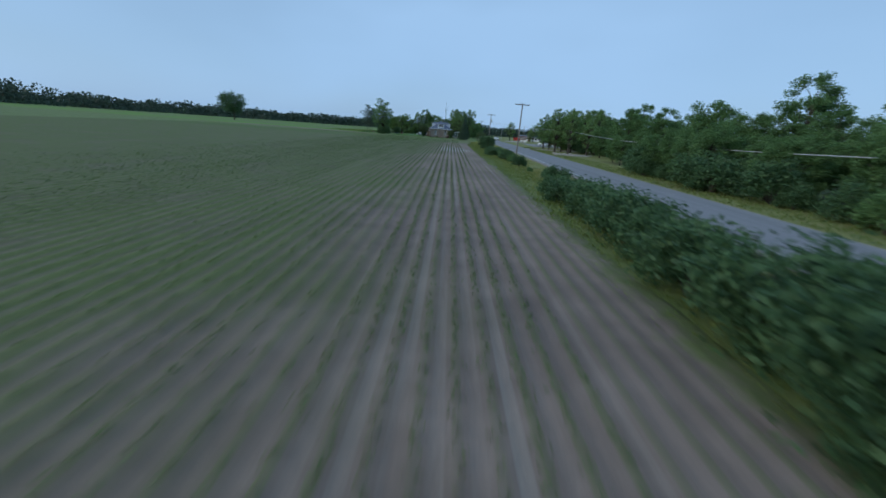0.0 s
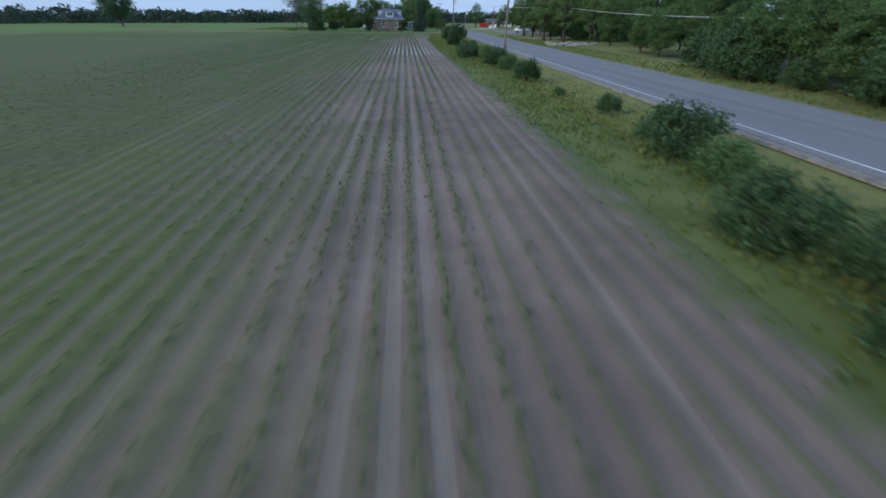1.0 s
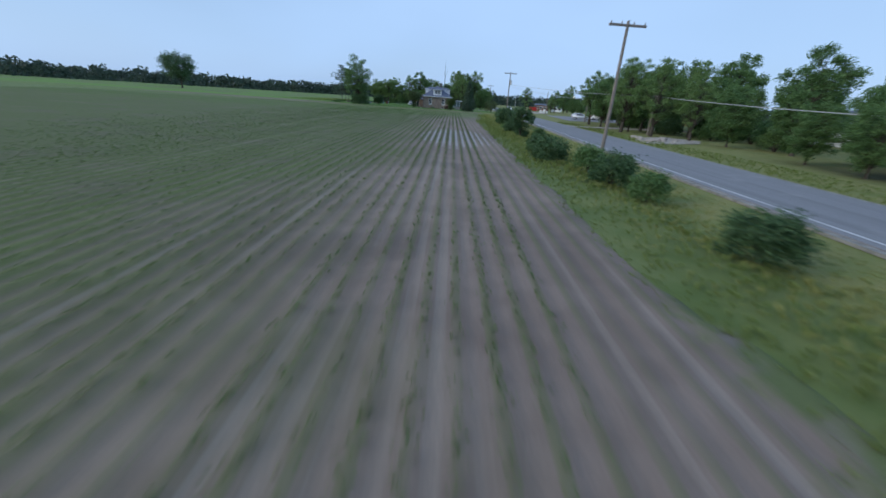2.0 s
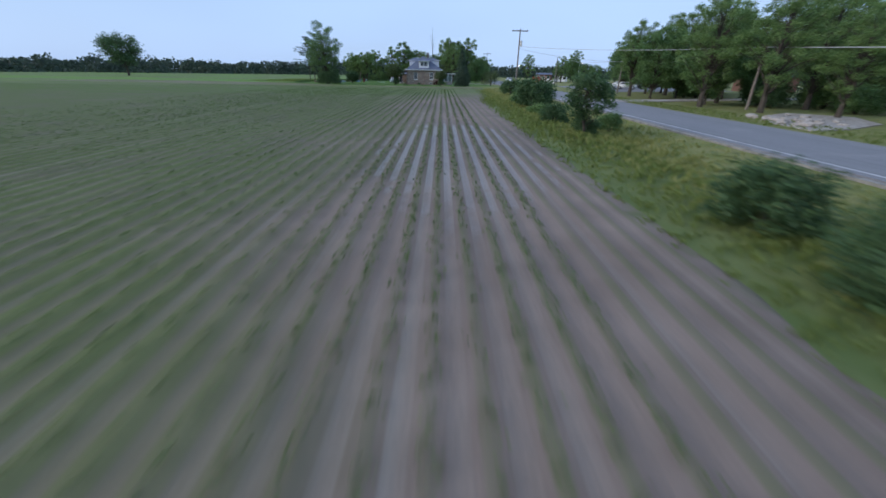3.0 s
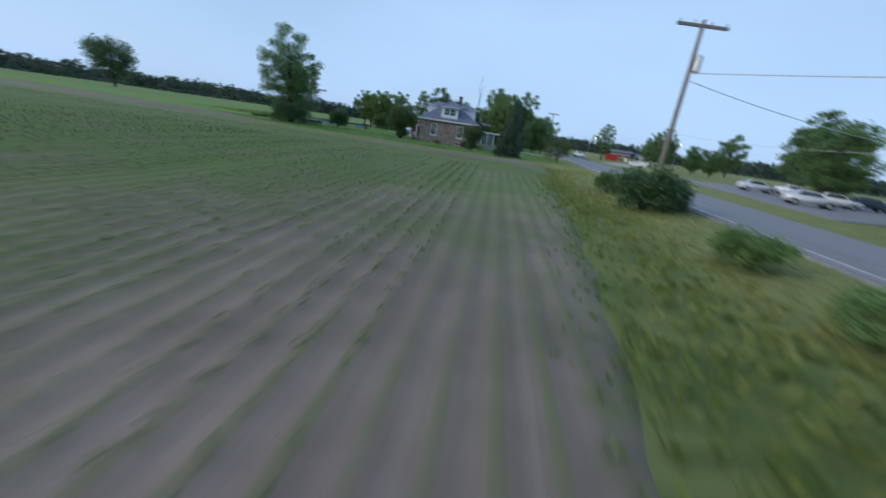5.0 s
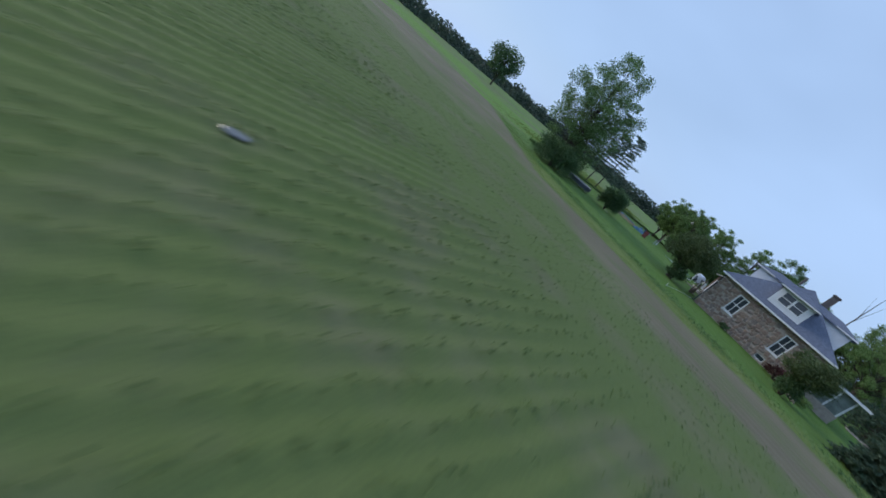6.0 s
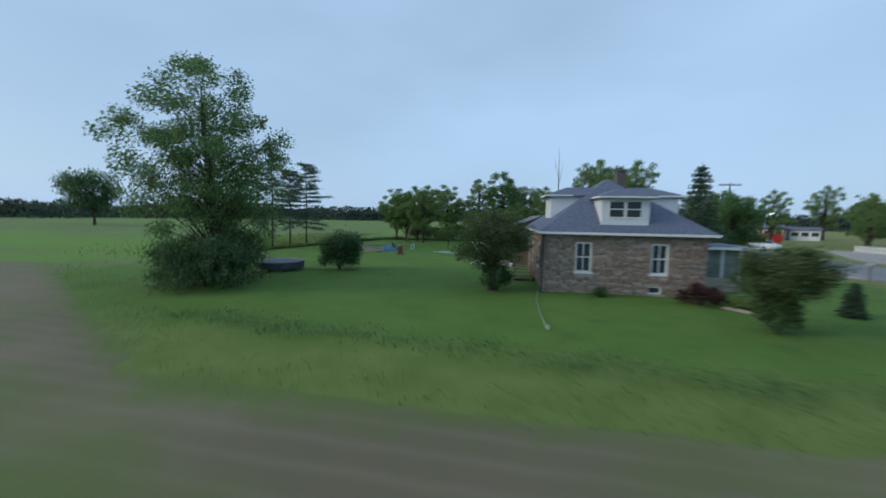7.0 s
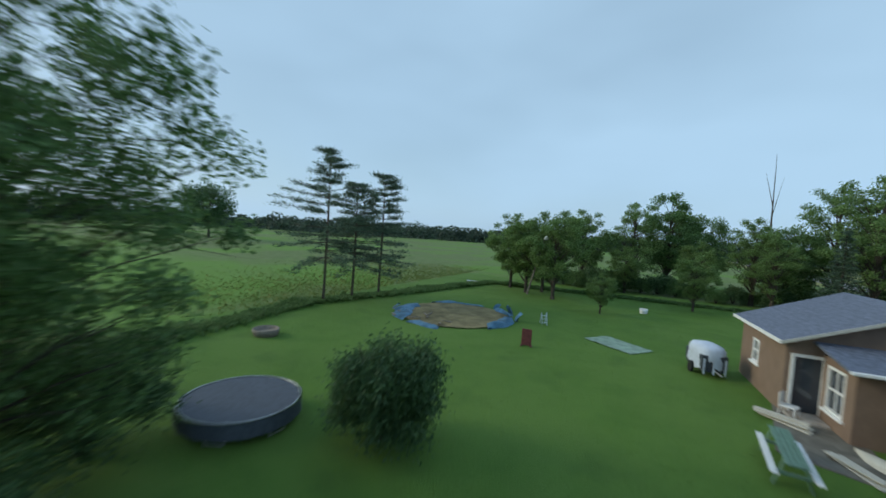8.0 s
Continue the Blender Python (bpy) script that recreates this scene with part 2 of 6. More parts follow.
    hollow = n.math("SQRT", n.math("ADD", n.math("MULTIPLY", dx, dx), n.math("MULTIPLY", dy, dy)))
    soaked = n.math("MULTIPLY", n.span(n.math("ADD", hollow, n.math("MULTIPLY", n.math("SUBTRACT", mid, 0.5), 1.2)), 1.05, 0.6), between)
    n.rough(n.span(soaked, 0.0, 1.0, 0.9, 0.36))
    n.bump(n.math("ADD", fine, mid), 0.5, 0.03)
    return n.m


def asphalt_material():
    n = Net("asphalt", 0.85)
    o, x, y, z = n.xyz()
    fine, lane, mid = n.noise(o, 40, 4, 0.7), n.noise(o, 0.6, 3, 0.5, (2.5, 0.05, 1)), n.noise(o, 0.5, 4)
    c = n.mix(n.span(fine, 0.3, 0.7), (0.17, 0.17, 0.18), (0.25, 0.25, 0.265))
    c = n.mix(n.span(lane, 0.45, 0.7, 0, 0.5), c, (0.14, 0.14, 0.15))
    c = n.mix(n.span(mid, 0.55, 0.75, 0, 0.4), c, (0.29, 0.285, 0.29))
    n.color(c)
    n.bump(fine, 0.4, 0.01)
    return n.m


def shingle_material(name, color):
    n = Net(name, 0.85)
    o, x, y, z = n.xyz(local=True)
    course = n.math("FRACT", n.math("MULTIPLY", z, 11.0))
    tab = n.noise(o, 7, 2, 0.5, (1, 1, 3))
    fine = n.noise(o, 60, 3)
    c = n.mix(n.span(tab, 0.3, 0.7), tuple(k * 0.75 for k in color), tuple(k * 1.2 for k in color))
    c = n.mix(n.span(course, 0.0, 0.18, 0.45, 0.0), c, tuple(k * 0.45 for k in color))
    n.color(n.mix(n.span(fine, 0.4, 0.8, 0, 0.3), c, tuple(k * 1.5 for k in color)))
    n.bump(n.math("ADD", course, fine), 0.5, 0.015)
    return n.m


def stone_material():
    n = Net("fieldstone", 0.9)
    o, x, y, z = n.xyz()
    r = n.random(island=False)
    c = n.mix(n.span(r, 0.0, 0.22), (0.165, 0.12, 0.10), (0.27, 0.185, 0.145))
    c = n.mix(n.span(r, 0.22, 0.42), c, (0.36, 0.25, 0.185))
    c = n.mix(n.span(r, 0.42, 0.6), c, (0.20, 0.185, 0.18))
    c = n.mix(n.span(r, 0.6, 0.8), c, (0.40, 0.31, 0.245))
    c = n.mix(n.span(r, 0.8, 1.0), c, (0.24, 0.15, 0.125))
    c = n.mix(0.45, c, (0.275, 0.21, 0.175))
    fine, mid = n.noise(o, 25, 5, 0.65), n.noise(o, 4, 3)
    c = n.mix(n.span(fine, 0.35, 0.75, 0, 0.4), c, (0.14, 0.11, 0.095))
    n.color(n.mix(n.span(mid, 0.5, 0.8, 0, 0.35), c, (0.40, 0.33, 0.27)))
    n.bump(fine, 0.6, 0.02)
    return n.m


def glass_material(name="window_glass"):
    n = Net(name, 0.06)
    n.color((0.045, 0.055, 0.07))
    n.b.inputs["Specular IOR Level"].default_value = 0.6
    return n.m


M = {
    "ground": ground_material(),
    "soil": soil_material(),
    "asphalt": asphalt_material(),
    "gravel": plain("gravel", (0.34, 0.31, 0.28), 0.95, vary=0.3, scale=3, bump=0.6),
    "shoulder": plain("grey_shoulder_gravel", (0.235, 0.225, 0.205), 0.95, vary=0.35, scale=3, bump=0.6),
    "concrete": plain("stained_concrete", (0.15, 0.14, 0.12), 0.9, vary=0.35, scale=2, bump=0.4),
    "rock": plain("pale_boulder", (0.34, 0.31, 0.28), 0.9, vary=0.35, scale=2.5, bump=0.6),
    "line": plain("road_paint", (0.56, 0.56, 0.56), 0.75, vary=0.3, scale=1.2),
    "roof": shingle_material("grey_shingles", (0.125, 0.145, 0.20)),
    "stone": stone_material(),
    "mortar": plain("mortar", (0.38, 0.33, 0.285), 0.95, vary=0.2, scale=5, bump=0.4),
    "white": plain("white_paint", (0.74, 0.75, 0.76), 0.55, vary=0.06, scale=3),
    "siding": plain("white_siding", (0.66, 0.68, 0.72), 0.6, vary=0.06, scale=2),
    "stucco": plain("tan_stucco", (0.21, 0.148, 0.112), 0.9, vary=0.1, scale=2, bump=0.3),
    "glass": glass_material(),
    # pale base colour stands in for sky and trees mirrored in the porch panes
    "porch_glass": plain("painted_reflection_porch_glazing", (0.2, 0.235, 0.22), 0.12, vary=0.35, scale=1.5, bump=0),
    "curtain": plain("curtain", (0.5, 0.53, 0.56), 0.9, vary=0.15, scale=4),
    "wood": plain("weathered_wood", (0.21, 0.18, 0.15), 0.85, vary=0.3, scale=8, bump=0.4),
    "pole": bark("grey_pole_wood", (0.27, 0.24, 0.215)),
    "wire": plain("wire", (0.42, 0.43, 0.45), 0.5, vary=0.1),
    "bark": bark("bark", (0.09, 0.078, 0.064)),
    "leaf": leafy("leaf_green", (0.07, 0.14, 0.045), (0.18, 0.29, 0.105)),
    "leaf_light": leafy("leaf_light_green", (0.1, 0.18, 0.05), (0.225, 0.33, 0.12)),
    "leaf_dark": leafy("leaf_dark_green", (0.046, 0.095, 0.042), (0.118, 0.2, 0.082)),
    "leaf_olive": leafy("leaf_olive", (0.058, 0.092, 0.036), (0.135, 0.18, 0.07)),
    "leaf_red": leafy("leaf_red", (0.035, 0.014, 0.014), (0.10, 0.04, 0.04)),
    "needle": leafy("needles", (0.045, 0.085, 0.058), (0.125, 0.18, 0.115)),
    "crop": leafy("crop_leaf", (0.08, 0.125, 0.042), (0.135, 0.195, 0.065)),
    "grass": leafy("grass_blade", (0.15, 0.205, 0.05), (0.25, 0.3, 0.095)),
    "fresh": leafy("fresh_grass_blade", (0.13, 0.2, 0.04), (0.21, 0.29, 0.08)),
    "lawn": leafy("lawn_blade", (0.085, 0.15, 0.022), (0.125, 0.2, 0.034)),
    "straw": leafy("dry_grass_blade", (0.23, 0.26, 0.07), (0.37, 0.37, 0.145)),
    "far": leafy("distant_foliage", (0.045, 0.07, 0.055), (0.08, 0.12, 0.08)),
    "black": plain("black_mesh", (0.07, 0.08, 0.105), 0.6, vary=0.2),
    "steel": plain("galvanised_steel", (0.5, 0.52, 0.54), 0.4, 0.7),
    "blue": plain("blue_liner", (0.07, 0.16, 0.25), 0.6, vary=0.5, scale=1.2),
    "sand": plain("pool_sand", (0.18, 0.15, 0.075), 0.95, vary=0.45, scale=0.8, bump=0.5),
    "tarp": plain("pale_tarp", (0.5, 0.56, 0.67), 0.55, vary=0.12, scale=3),
    "red": plain("red_paint", (0.42, 0.035, 0.03), 0.5, vary=0.15),
    "rust": plain("rusty_red_board", (0.14, 0.045, 0.045), 0.8, vary=0.3),
    "green": plain("green_paint", (0.13, 0.22, 0.17), 0.6, vary=0.15),
    "brick": plain("brown_brick", (0.17, 0.095, 0.07), 0.9, vary=0.25, scale=3),
    "silver": plain("silver_car_paint", (0.55, 0.57, 0.6), 0.3, 0.3, vary=0.05),
    "darkcar": plain("dark_car_paint", (0.06, 0.07, 0.09), 0.3, 0.2, vary=0.1),
    "tyre": plain("rubber", (0.02, 0.02, 0.02), 0.8, vary=0.2),
    "chimney": plain("grey_chimney_brick", (0.12, 0.11, 0.11), 0.9, vary=0.2, scale=4),
    "beige": plain("beige_panel", (0.5, 0.48, 0.42), 0.7, vary=0.1),
}
lamp_mat = Net("lit_lamp", 0.4)
lamp_mat.color((0.8, 0.7, 0.5))
lamp_mat.b.inputs["Emission Color"].default_value = (1.0, 0.82, 0.55, 1)
lamp_mat.b.inputs["Emission Strength"].default_value = 6.0
M["lamp"] = lamp_mat.m
water = Net("still_water", 0.05)
water.color((0.10, 0.10, 0.09))
water.b.inputs["Specular IOR Level"].default_value = 0.9
M["water"] = water.m

# ---- mesh helpers ----


def mesh_of(name, verts, faces, material, smooth=False):
    me = bpy.data.meshes.new(name)
    me.from_pydata([tuple(v) for v in verts], [], [tuple(f) for f in faces])
    me.materials.append(material)
    if smooth:
        me.polygons.foreach_set("use_smooth", [True] * len(me.polygons))
    me.update()
    return me


def part(name, data, material, parent, label="", smooth=False):
    """Links a bmesh, or (verts, faces), as one mesh object under a thing or a part."""
    if isinstance(data, tuple):
        me = mesh_of(name, data[0], data[1], material, smooth)
    elif isinstance(data, bpy.types.Mesh):
        me = data
    else:
        me = bpy.data.meshes.new(name)
        data.to_mesh(me)
        data.free()
        me.materials.append(material)
        if smooth:
            me.polygons.foreach_set("use_smooth", [True] * len(me.polygons))
    ob = new(name, me)
    ob.parent = parent
    if label:
        ob["label"] = label
    return ob


def thing(name, m, label, category, group="", kind=""):
    ob = new(name)
    ob.empty_display_size = 0.2
    ob.matrix_world = m
    return tagged(ob, label, category, group, kind)


def box(bm, x0, y0, z0, x1, y1, z1, bevel=0.0, turn=None):
    r = bmesh.ops.create_cube(bm, size=1.0)
    m = Matrix.Translation(((x0 + x1) / 2, (y0 + y1) / 2, (z0 + z1) / 2)) @ Matrix.Diagonal((x1 - x0, y1 - y0, z1 - z0, 1))
    if turn is not None:
        m = turn @ m
    bmesh.ops.transform(bm, matrix=m, verts=r["verts"])
    if bevel:
        edges = list({e for v in r["verts"] for e in v.link_edges})
        bmesh.ops.bevel(bm, geom=edges, offset=bevel, segments=1, affect="EDGES")
    return bm


def boxes(*rows, bevel=0.0):
    bm = bmesh.new()
    for r in rows:
        box(bm, *r, bevel=bevel)
    return bm


def tube(points, radii, sides=6):
    """Verts and faces of a tapered tube along points."""
    vs, fs = [], []
    for i, (p, r) in enumerate(zip(points, radii)):
        p = Vector(p)
        d = (Vector(points[min(i + 1, len(points) - 1)]) - Vector(points[max(i - 1, 0)])).normalized()
        q = d.to_track_quat("Z", "Y")
        for k in range(sides):
            a = 2 * math.pi * k / sides
            vs.append(p + q @ Vector((r * math.cos(a), r * math.sin(a), 0)))
    for i in range(len(points) - 1):
        for k in range(sides):
            a, b = i * sides + k, i * sides + (k + 1) % sides
            fs.append((a, b, b + sides, a + sides))
    fs.append(tuple(range(sides))[::-1])
    fs.append(tuple(range((len(points) - 1) * sides, len(points) * sides)))
    return vs, fs


def join(*pieces):
    vs, fs = [], []
    for v, f in pieces:
        o = len(vs)
        vs.extend(v)
        fs.extend(tuple(i + o for i in q) for q in f)
    return vs, fs


def leaves(rng, centres, size, flat=0.0, aspect=0.55):
    """Pointed leaf quads at the given centres, turned at random."""
    n = len(centres)
    c = np.asarray(centres, float)
    a = rng.normal(size=(n, 3))
    a[:, 2] *= 1 - flat
    a /= np.linalg.norm(a, axis=1, keepdims=True)
    b = np.cross(a, rng.normal(size=(n, 3)))
    b /= np.linalg.norm(b, axis=1, keepdims=True) + 1e-9
    s = (np.asarray(size) * rng.uniform(0.6, 1.3, n))[:, None]
    v = np.stack([c - a * s * 0.5, c + b * s * aspect * 0.5 - a * s * 0.05, c + a * s * 0.5, c - b * s * aspect * 0.5 - a * s * 0.05], 1).reshape(-1, 3)
    f = np.arange(4 * n).reshape(-1, 4)
    return v, f


def np_mesh(name, v, f, material):
    me = bpy.data.meshes.new(name)
    k = f.shape[1]
    me.vertices.add(len(v))
    me.vertices.foreach_set("co", np.ascontiguousarray(v, dtype=np.float32).ravel())
    me.loops.add(f.size)
    me.loops.foreach_set("vertex_index", np.ascontiguousarray(f, dtype=np.int32).ravel())
    me.polygons.add(len(f))
    me.polygons.foreach_set("loop_start", np.arange(0, f.size, k, dtype=np.int32))
    me.polygons.foreach_set("loop_total", np.full(len(f), k, dtype=np.int32))
    me.materials.append(material)
    me.update(calc_edges=True)
    me.validate()
    return me


# ---- plants ----


def tree(name, seed, height, spread, bare, leaf, count, material, m, label, category="tree", limbs=11, trunk=0.0, droop=0.0, group="", clump=1.0, lean=(0, 0), fan=0.0, gap=0.2, inner=0.42):
    """A broad-leaved tree: tapered trunk, forked limbs that reach into an uneven crown, and leaf clumps at their ends. bare: height of the crown's foot."""
    rng = np.random.default_rng(seed)
    ob = thing(name, m, label, category, group)
    r0 = trunk or height * 0.02
    spine = [Vector((0, 0, -0.1)), Vector((0, 0, height * 0.1))]
    for k in range(1, 5):
        f = k / 4
        spine.append(Vector((lean[0] * f + rng.normal() * 0.1, lean[1] * f + rng.normal() * 0.1, height * (0.1 + 0.72 * f))))
    wood = [tube(spine, [r0 * 1.4, r0, r0 * 0.85, r0 * 0.6, r0 * 0.35, r0 * 0.1], 8)]
    mid, half = (bare + height) / 2, (height - bare) / 2
    nodes, tries = [], 0
    while len(nodes) < limbs * 4 and tries < 4000:
        tries += 1
        d = rng.normal(size=3)
        d /= np.linalg.norm(d)
        r = rng.uniform(inner, 0.95)
        lobe = 0.86 + 0.28 * noise.noise(Vector(d * 1.7) + Vector((seed * 3.1, 0, 0)))
        w = 1.0 + fan * d[2] - droop * 0.2 * max(0, d[2])
        p = Vector((d[0] * spread * r * lobe * w + lean[0] * 0.6, d[1] * spread * r * lobe * w + lean[1] * 0.6, mid + d[2] * half * r * (0.9 + 0.1 * lobe)))
        if all((p - q).length > spread * gap for q, _ in nodes):
            nodes.append((p, 0.75 + 0.4 * rng.uniform()))
    nodes.append((Vector((lean[0], lean[1], height * 0.9)), 0.9))
    for p, w in nodes:
        f = max(0.12, min(0.8, (p.z - height * rng.uniform(0.12, 0.3)) / height))
        base = Vector((lean[0] * f, lean[1] * f, height * f))
        knee = base.lerp(p, 0.5) + Vector((rng.normal() * 0.1, rng.normal() * 0.1, (p - base).length * 0.06)) * 1.0
        rl = r0 * (0.42 - 0.3 * f) * min(1.0, 14 / limbs)
        wood.append(tube([base, knee, p], [rl, rl * 0.55, rl * 0.14], 5))
        for j in range(2):
            e = p + Vector(rng.normal(size=3)) * spread * 0.12 * min(1.0, clump)
            wood.append(tube([knee.lerp(p, 0.55), e], [rl * 0.3, rl * 0.07], 3))
    part("trunk", join(*wood), M["bark"], ob)
    w = np.array([x[1] for x in nodes])
    pick = rng.choice(len(nodes), count, p=w / w.sum())
    cen = np.array([x[0] for x in nodes])[pick]
    d = rng.normal(size=(count, 3))
    d /= np.linalg.norm(d, axis=1, keepdims=True)
    rad = spread * 0.235 * clump * w[pick] * rng.uniform(0.02, 1.0, count) ** 0.5
    p = cen + d * rad[:, None] * [1.1, 1.1, 0.75] + rng.normal(size=(count, 3)) * leaf * 0.5
    p = p[p[:, 2] > 0.25]
    v, f = leaves(rng, p, leaf, 0.3)
    part("crown", np_mesh("crown", v, f, material), material, ob)
    return ob


def shrub(name, seed, width, height, leaf, count, material, m, label, category="shrub", group="", stems=7, waist=0.0):
    """A bush: several stems from the ground and leaf clumps round an uneven dome."""
    rng = np.random.default_rng(seed)
    ob = thing(name, m, label, category, group)
    wood, cents = [], []
    for k in range(stems):
        a, e = rng.uniform(0, 6.28), rng.uniform(0.15, 0.4) * width
        tip = Vector((math.cos(a) * e, math.sin(a) * e, height * rng.uniform(0.6, 0.92)))
        wood.append(tube([(0.05 * math.cos(a), 0.05 * math.sin(a), -0.05), tip * 0.5 + Vector((0, 0, 0.1)), tip], [0.05, 0.035, 0.01], 5))
    for k in range(48):
        d = rng.normal(size=3)
        d /= np.linalg.norm(d)
        d[2] = rng.uniform(-0.95, 1.0)
        r = rng.uniform(0.55, 0.92)
        zf = 0.5 + 0.5 * d[2] * r
        sx = width * 0.5 * r * (1 - waist * (1 - zf)) * math.sqrt(max(0.12, 1 - (max(0.0, d[2]) * 0.92) ** 2)) / max(0.25, math.hypot(d[0], d[1])) * 0.95
        cents.append((d[0] * sx, d[1] * sx, height * (0.06 + 0.86 * zf)))
    part("woody_base", join(*wood), M["bark"], ob)
    cents = np.array(cents)
    pick = rng.integers(0, len(cents), count)
    p = cents[pick] + rng.normal(size=(count, 3)) * [width * 0.085, width * 0.085, height * 0.075]
    p[:, 2] = np.abs(p[:, 2]) + 0.03
    v, f = leaves(rng, p, leaf, 0.2)
    part("foliage", np_mesh("foliage", v, f, material), material, ob)
    return ob


def spruce(name, seed, height, width, m, label, tiers=16, count=7000, group="", category="spruce tree", power=0.85):
    rng = np.random.default_rng(seed)
    ob = thing(name, m, label, category, group)
    wood = [tube([(0, 0, -0.05), (0, 0, height * 0.5), (0, 0, height)], [height * 0.02, height * 0.012, 0.01], 7)]
    cen, wgt = [], []
    for t in range(tiers):
        f = t / tiers
        z = height * (0.05 + 0.93 * f)
        reach = width * 0.5 * (1 - f) ** power * rng.uniform(0.85, 1.1)
        for k in range(9):
            a = k * 0.698 + t * 0.9 + rng.uniform(-0.25, 0.25)
            l = reach * rng.uniform(0.75, 1.1)
            tip = Vector((math.cos(a) * l, math.sin(a) * l, z - l * 0.28))
            wood.append(tube([(0, 0, z), tip], [0.02, 0.006], 3))
            for s in (0.3, 0.55, 0.8, 1.0):
                cen.append(Vector((0, 0, z)).lerp(tip, s))
                wgt.append(0.35 + s * l)
    part("trunk", join(*wood), M["bark"], ob)
    cen, wgt = np.array(cen), np.array(wgt)
    pick = rng.choice(len(cen), count, p=wgt / wgt.sum())
    p = cen[pick] + rng.normal(size=(count, 3)) * [0.035 * width, 0.035 * width, 0.012 * height]
    v, f = leaves(rng, p, 0.05 * width + 0.06, 0.5, 0.3)
    part("needles", np_mesh("needles", v, f, M["needle"]), M["needle"], ob)
    return ob


def pine(name, seed, height, m, label, group="tall garden pines"):
    rng = np.random.default_rng(seed)
    ob = thing(name, m, label, "pine tree", group)
    wood = [tube([(0, 0, -0.05), (0.1, 0, height * 0.5), (0, 0.05, height)], [0.11, 0.08, 0.02], 7)]
    cen = []
    for t in range(15):
        f = t / 14
        z = height * (0.3 + 0.68 * f)
        for k in range(5):
            a = rng.uniform(0, 6.28)
            l = height * 0.4 * (1.05 - f) ** 0.75 * rng.uniform(0.35, 1.2) + 0.25
            tip = Vector((math.cos(a) * l, math.sin(a) * l, z + l * (0.5 * f - 0.12)))
            wood.append(tube([(0, 0, z), tip], [0.03, 0.008], 4))
            for s in (0.55, 0.8, 1.0):
                cen.append(Vector((0, 0, z)).lerp(tip, s))
    part("trunk", join(*wood), M["bark"], ob)
    cen = np.array(cen)
    p = cen[rng.integers(0, len(cen), 11000)] + rng.normal(size=(11000, 3)) * [0.24, 0.24, 0.09]
    v, f = leaves(rng, p, 0.24, 0.3, 0.22)
    part("needles", np_mesh("needles", v, f, M["needle"]), M["needle"], ob)
    return ob


def tufts(name, rng, spots, height, material, label, category, blades=5, width=0.03, splay=0.5, parent=None):
    """Grass or weeds: narrow bent blades in tufts, as one object."""
    spots = np.asarray(spots, float)
    n = len(spots)
    h = np.asarray(height) * rng.uniform(0.55, 1.2, n) if np.ndim(height) == 0 else height * rng.uniform(0.7, 1.2, n)
    c, hh = np.repeat(spots, blades, 0), np.repeat(h, blades)
    k = len(c)
    a = rng.uniform(0, 6.28, k)
    d = np.stack([np.cos(a), np.sin(a), np.zeros(k)], 1)
    side = np.stack([-np.sin(a), np.cos(a), np.zeros(k)], 1)
    lean = rng.uniform(0.1, splay, k)[:, None] * hh[:, None]
    c = c + d * (hh * 0.12)[:, None]
    w = width * (0.5 + hh / (hh.mean() + 1e-6))[:, None] * 0.7
    tip = c + d * lean
    tip[:, 2] += hh
    midp = c + d * lean * 0.35
    midp[:, 2] += hh * 0.55
    v = np.stack([c - side * w * 0.5, midp - side * w * 0.5, tip, midp + side * w * 0.5], 1).reshape(-1, 3)
    f = np.arange(4 * k).reshape(-1, 4)
    ob = new(name, np_mesh(name, v, f, material))
    return tagged(ob, label, category, "", "stuff")

# ---- ground, field and road ----


def ground_sheet():
    def axis(lo, hi, step):
        a = list(np.arange(lo, hi + 0.01, step))
        out, s, v = [], step, lo
        while v > -2600:
            s *= 1.7
            v -= s
            out.insert(0, v)
        s, v, up = step, hi, []
        while v < 2600:
            s *= 1.7
            v += s
            up.append(v)
        return out + a + up
    xs, ys = axis(-60, 80, 2.0), axis(-170, 80, 2.0)
    rng = np.random.default_rng(3)
    vs = []
    for y in ys:
        for x in xs:
            z = 0.0
            if x < 22 and y > -13:
                z = 0.04 * noise.noise(Vector((x * 0.2, y * 0.2, 0)))
            if 15.5 < x < 20.5 and y < -15:
                z = -0.28 * math.sin(math.pi * (x - 15.5) / 5.0) + 0.05 * noise.noise(Vector((x * 0.4, y * 0.4, 2)))
            vs.append((x, y, z))
    w = len(xs)
    fs = [(j * w + i, j * w + i + 1, (j + 1) * w + i + 1, (j + 1) * w + i) for j in range(len(ys) - 1) for i in range(w - 1)]
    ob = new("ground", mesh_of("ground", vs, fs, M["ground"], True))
    return tagged(ob, "mown green lawn, meadow and grassy verge ground", "ground", "", "structure")


ground_sheet()


def field_edge(y):
    return FIELD_X + min(3.4, max(0.0, (y + 60) * 0.09)) + (0.6 if y < -115 else 0.0)


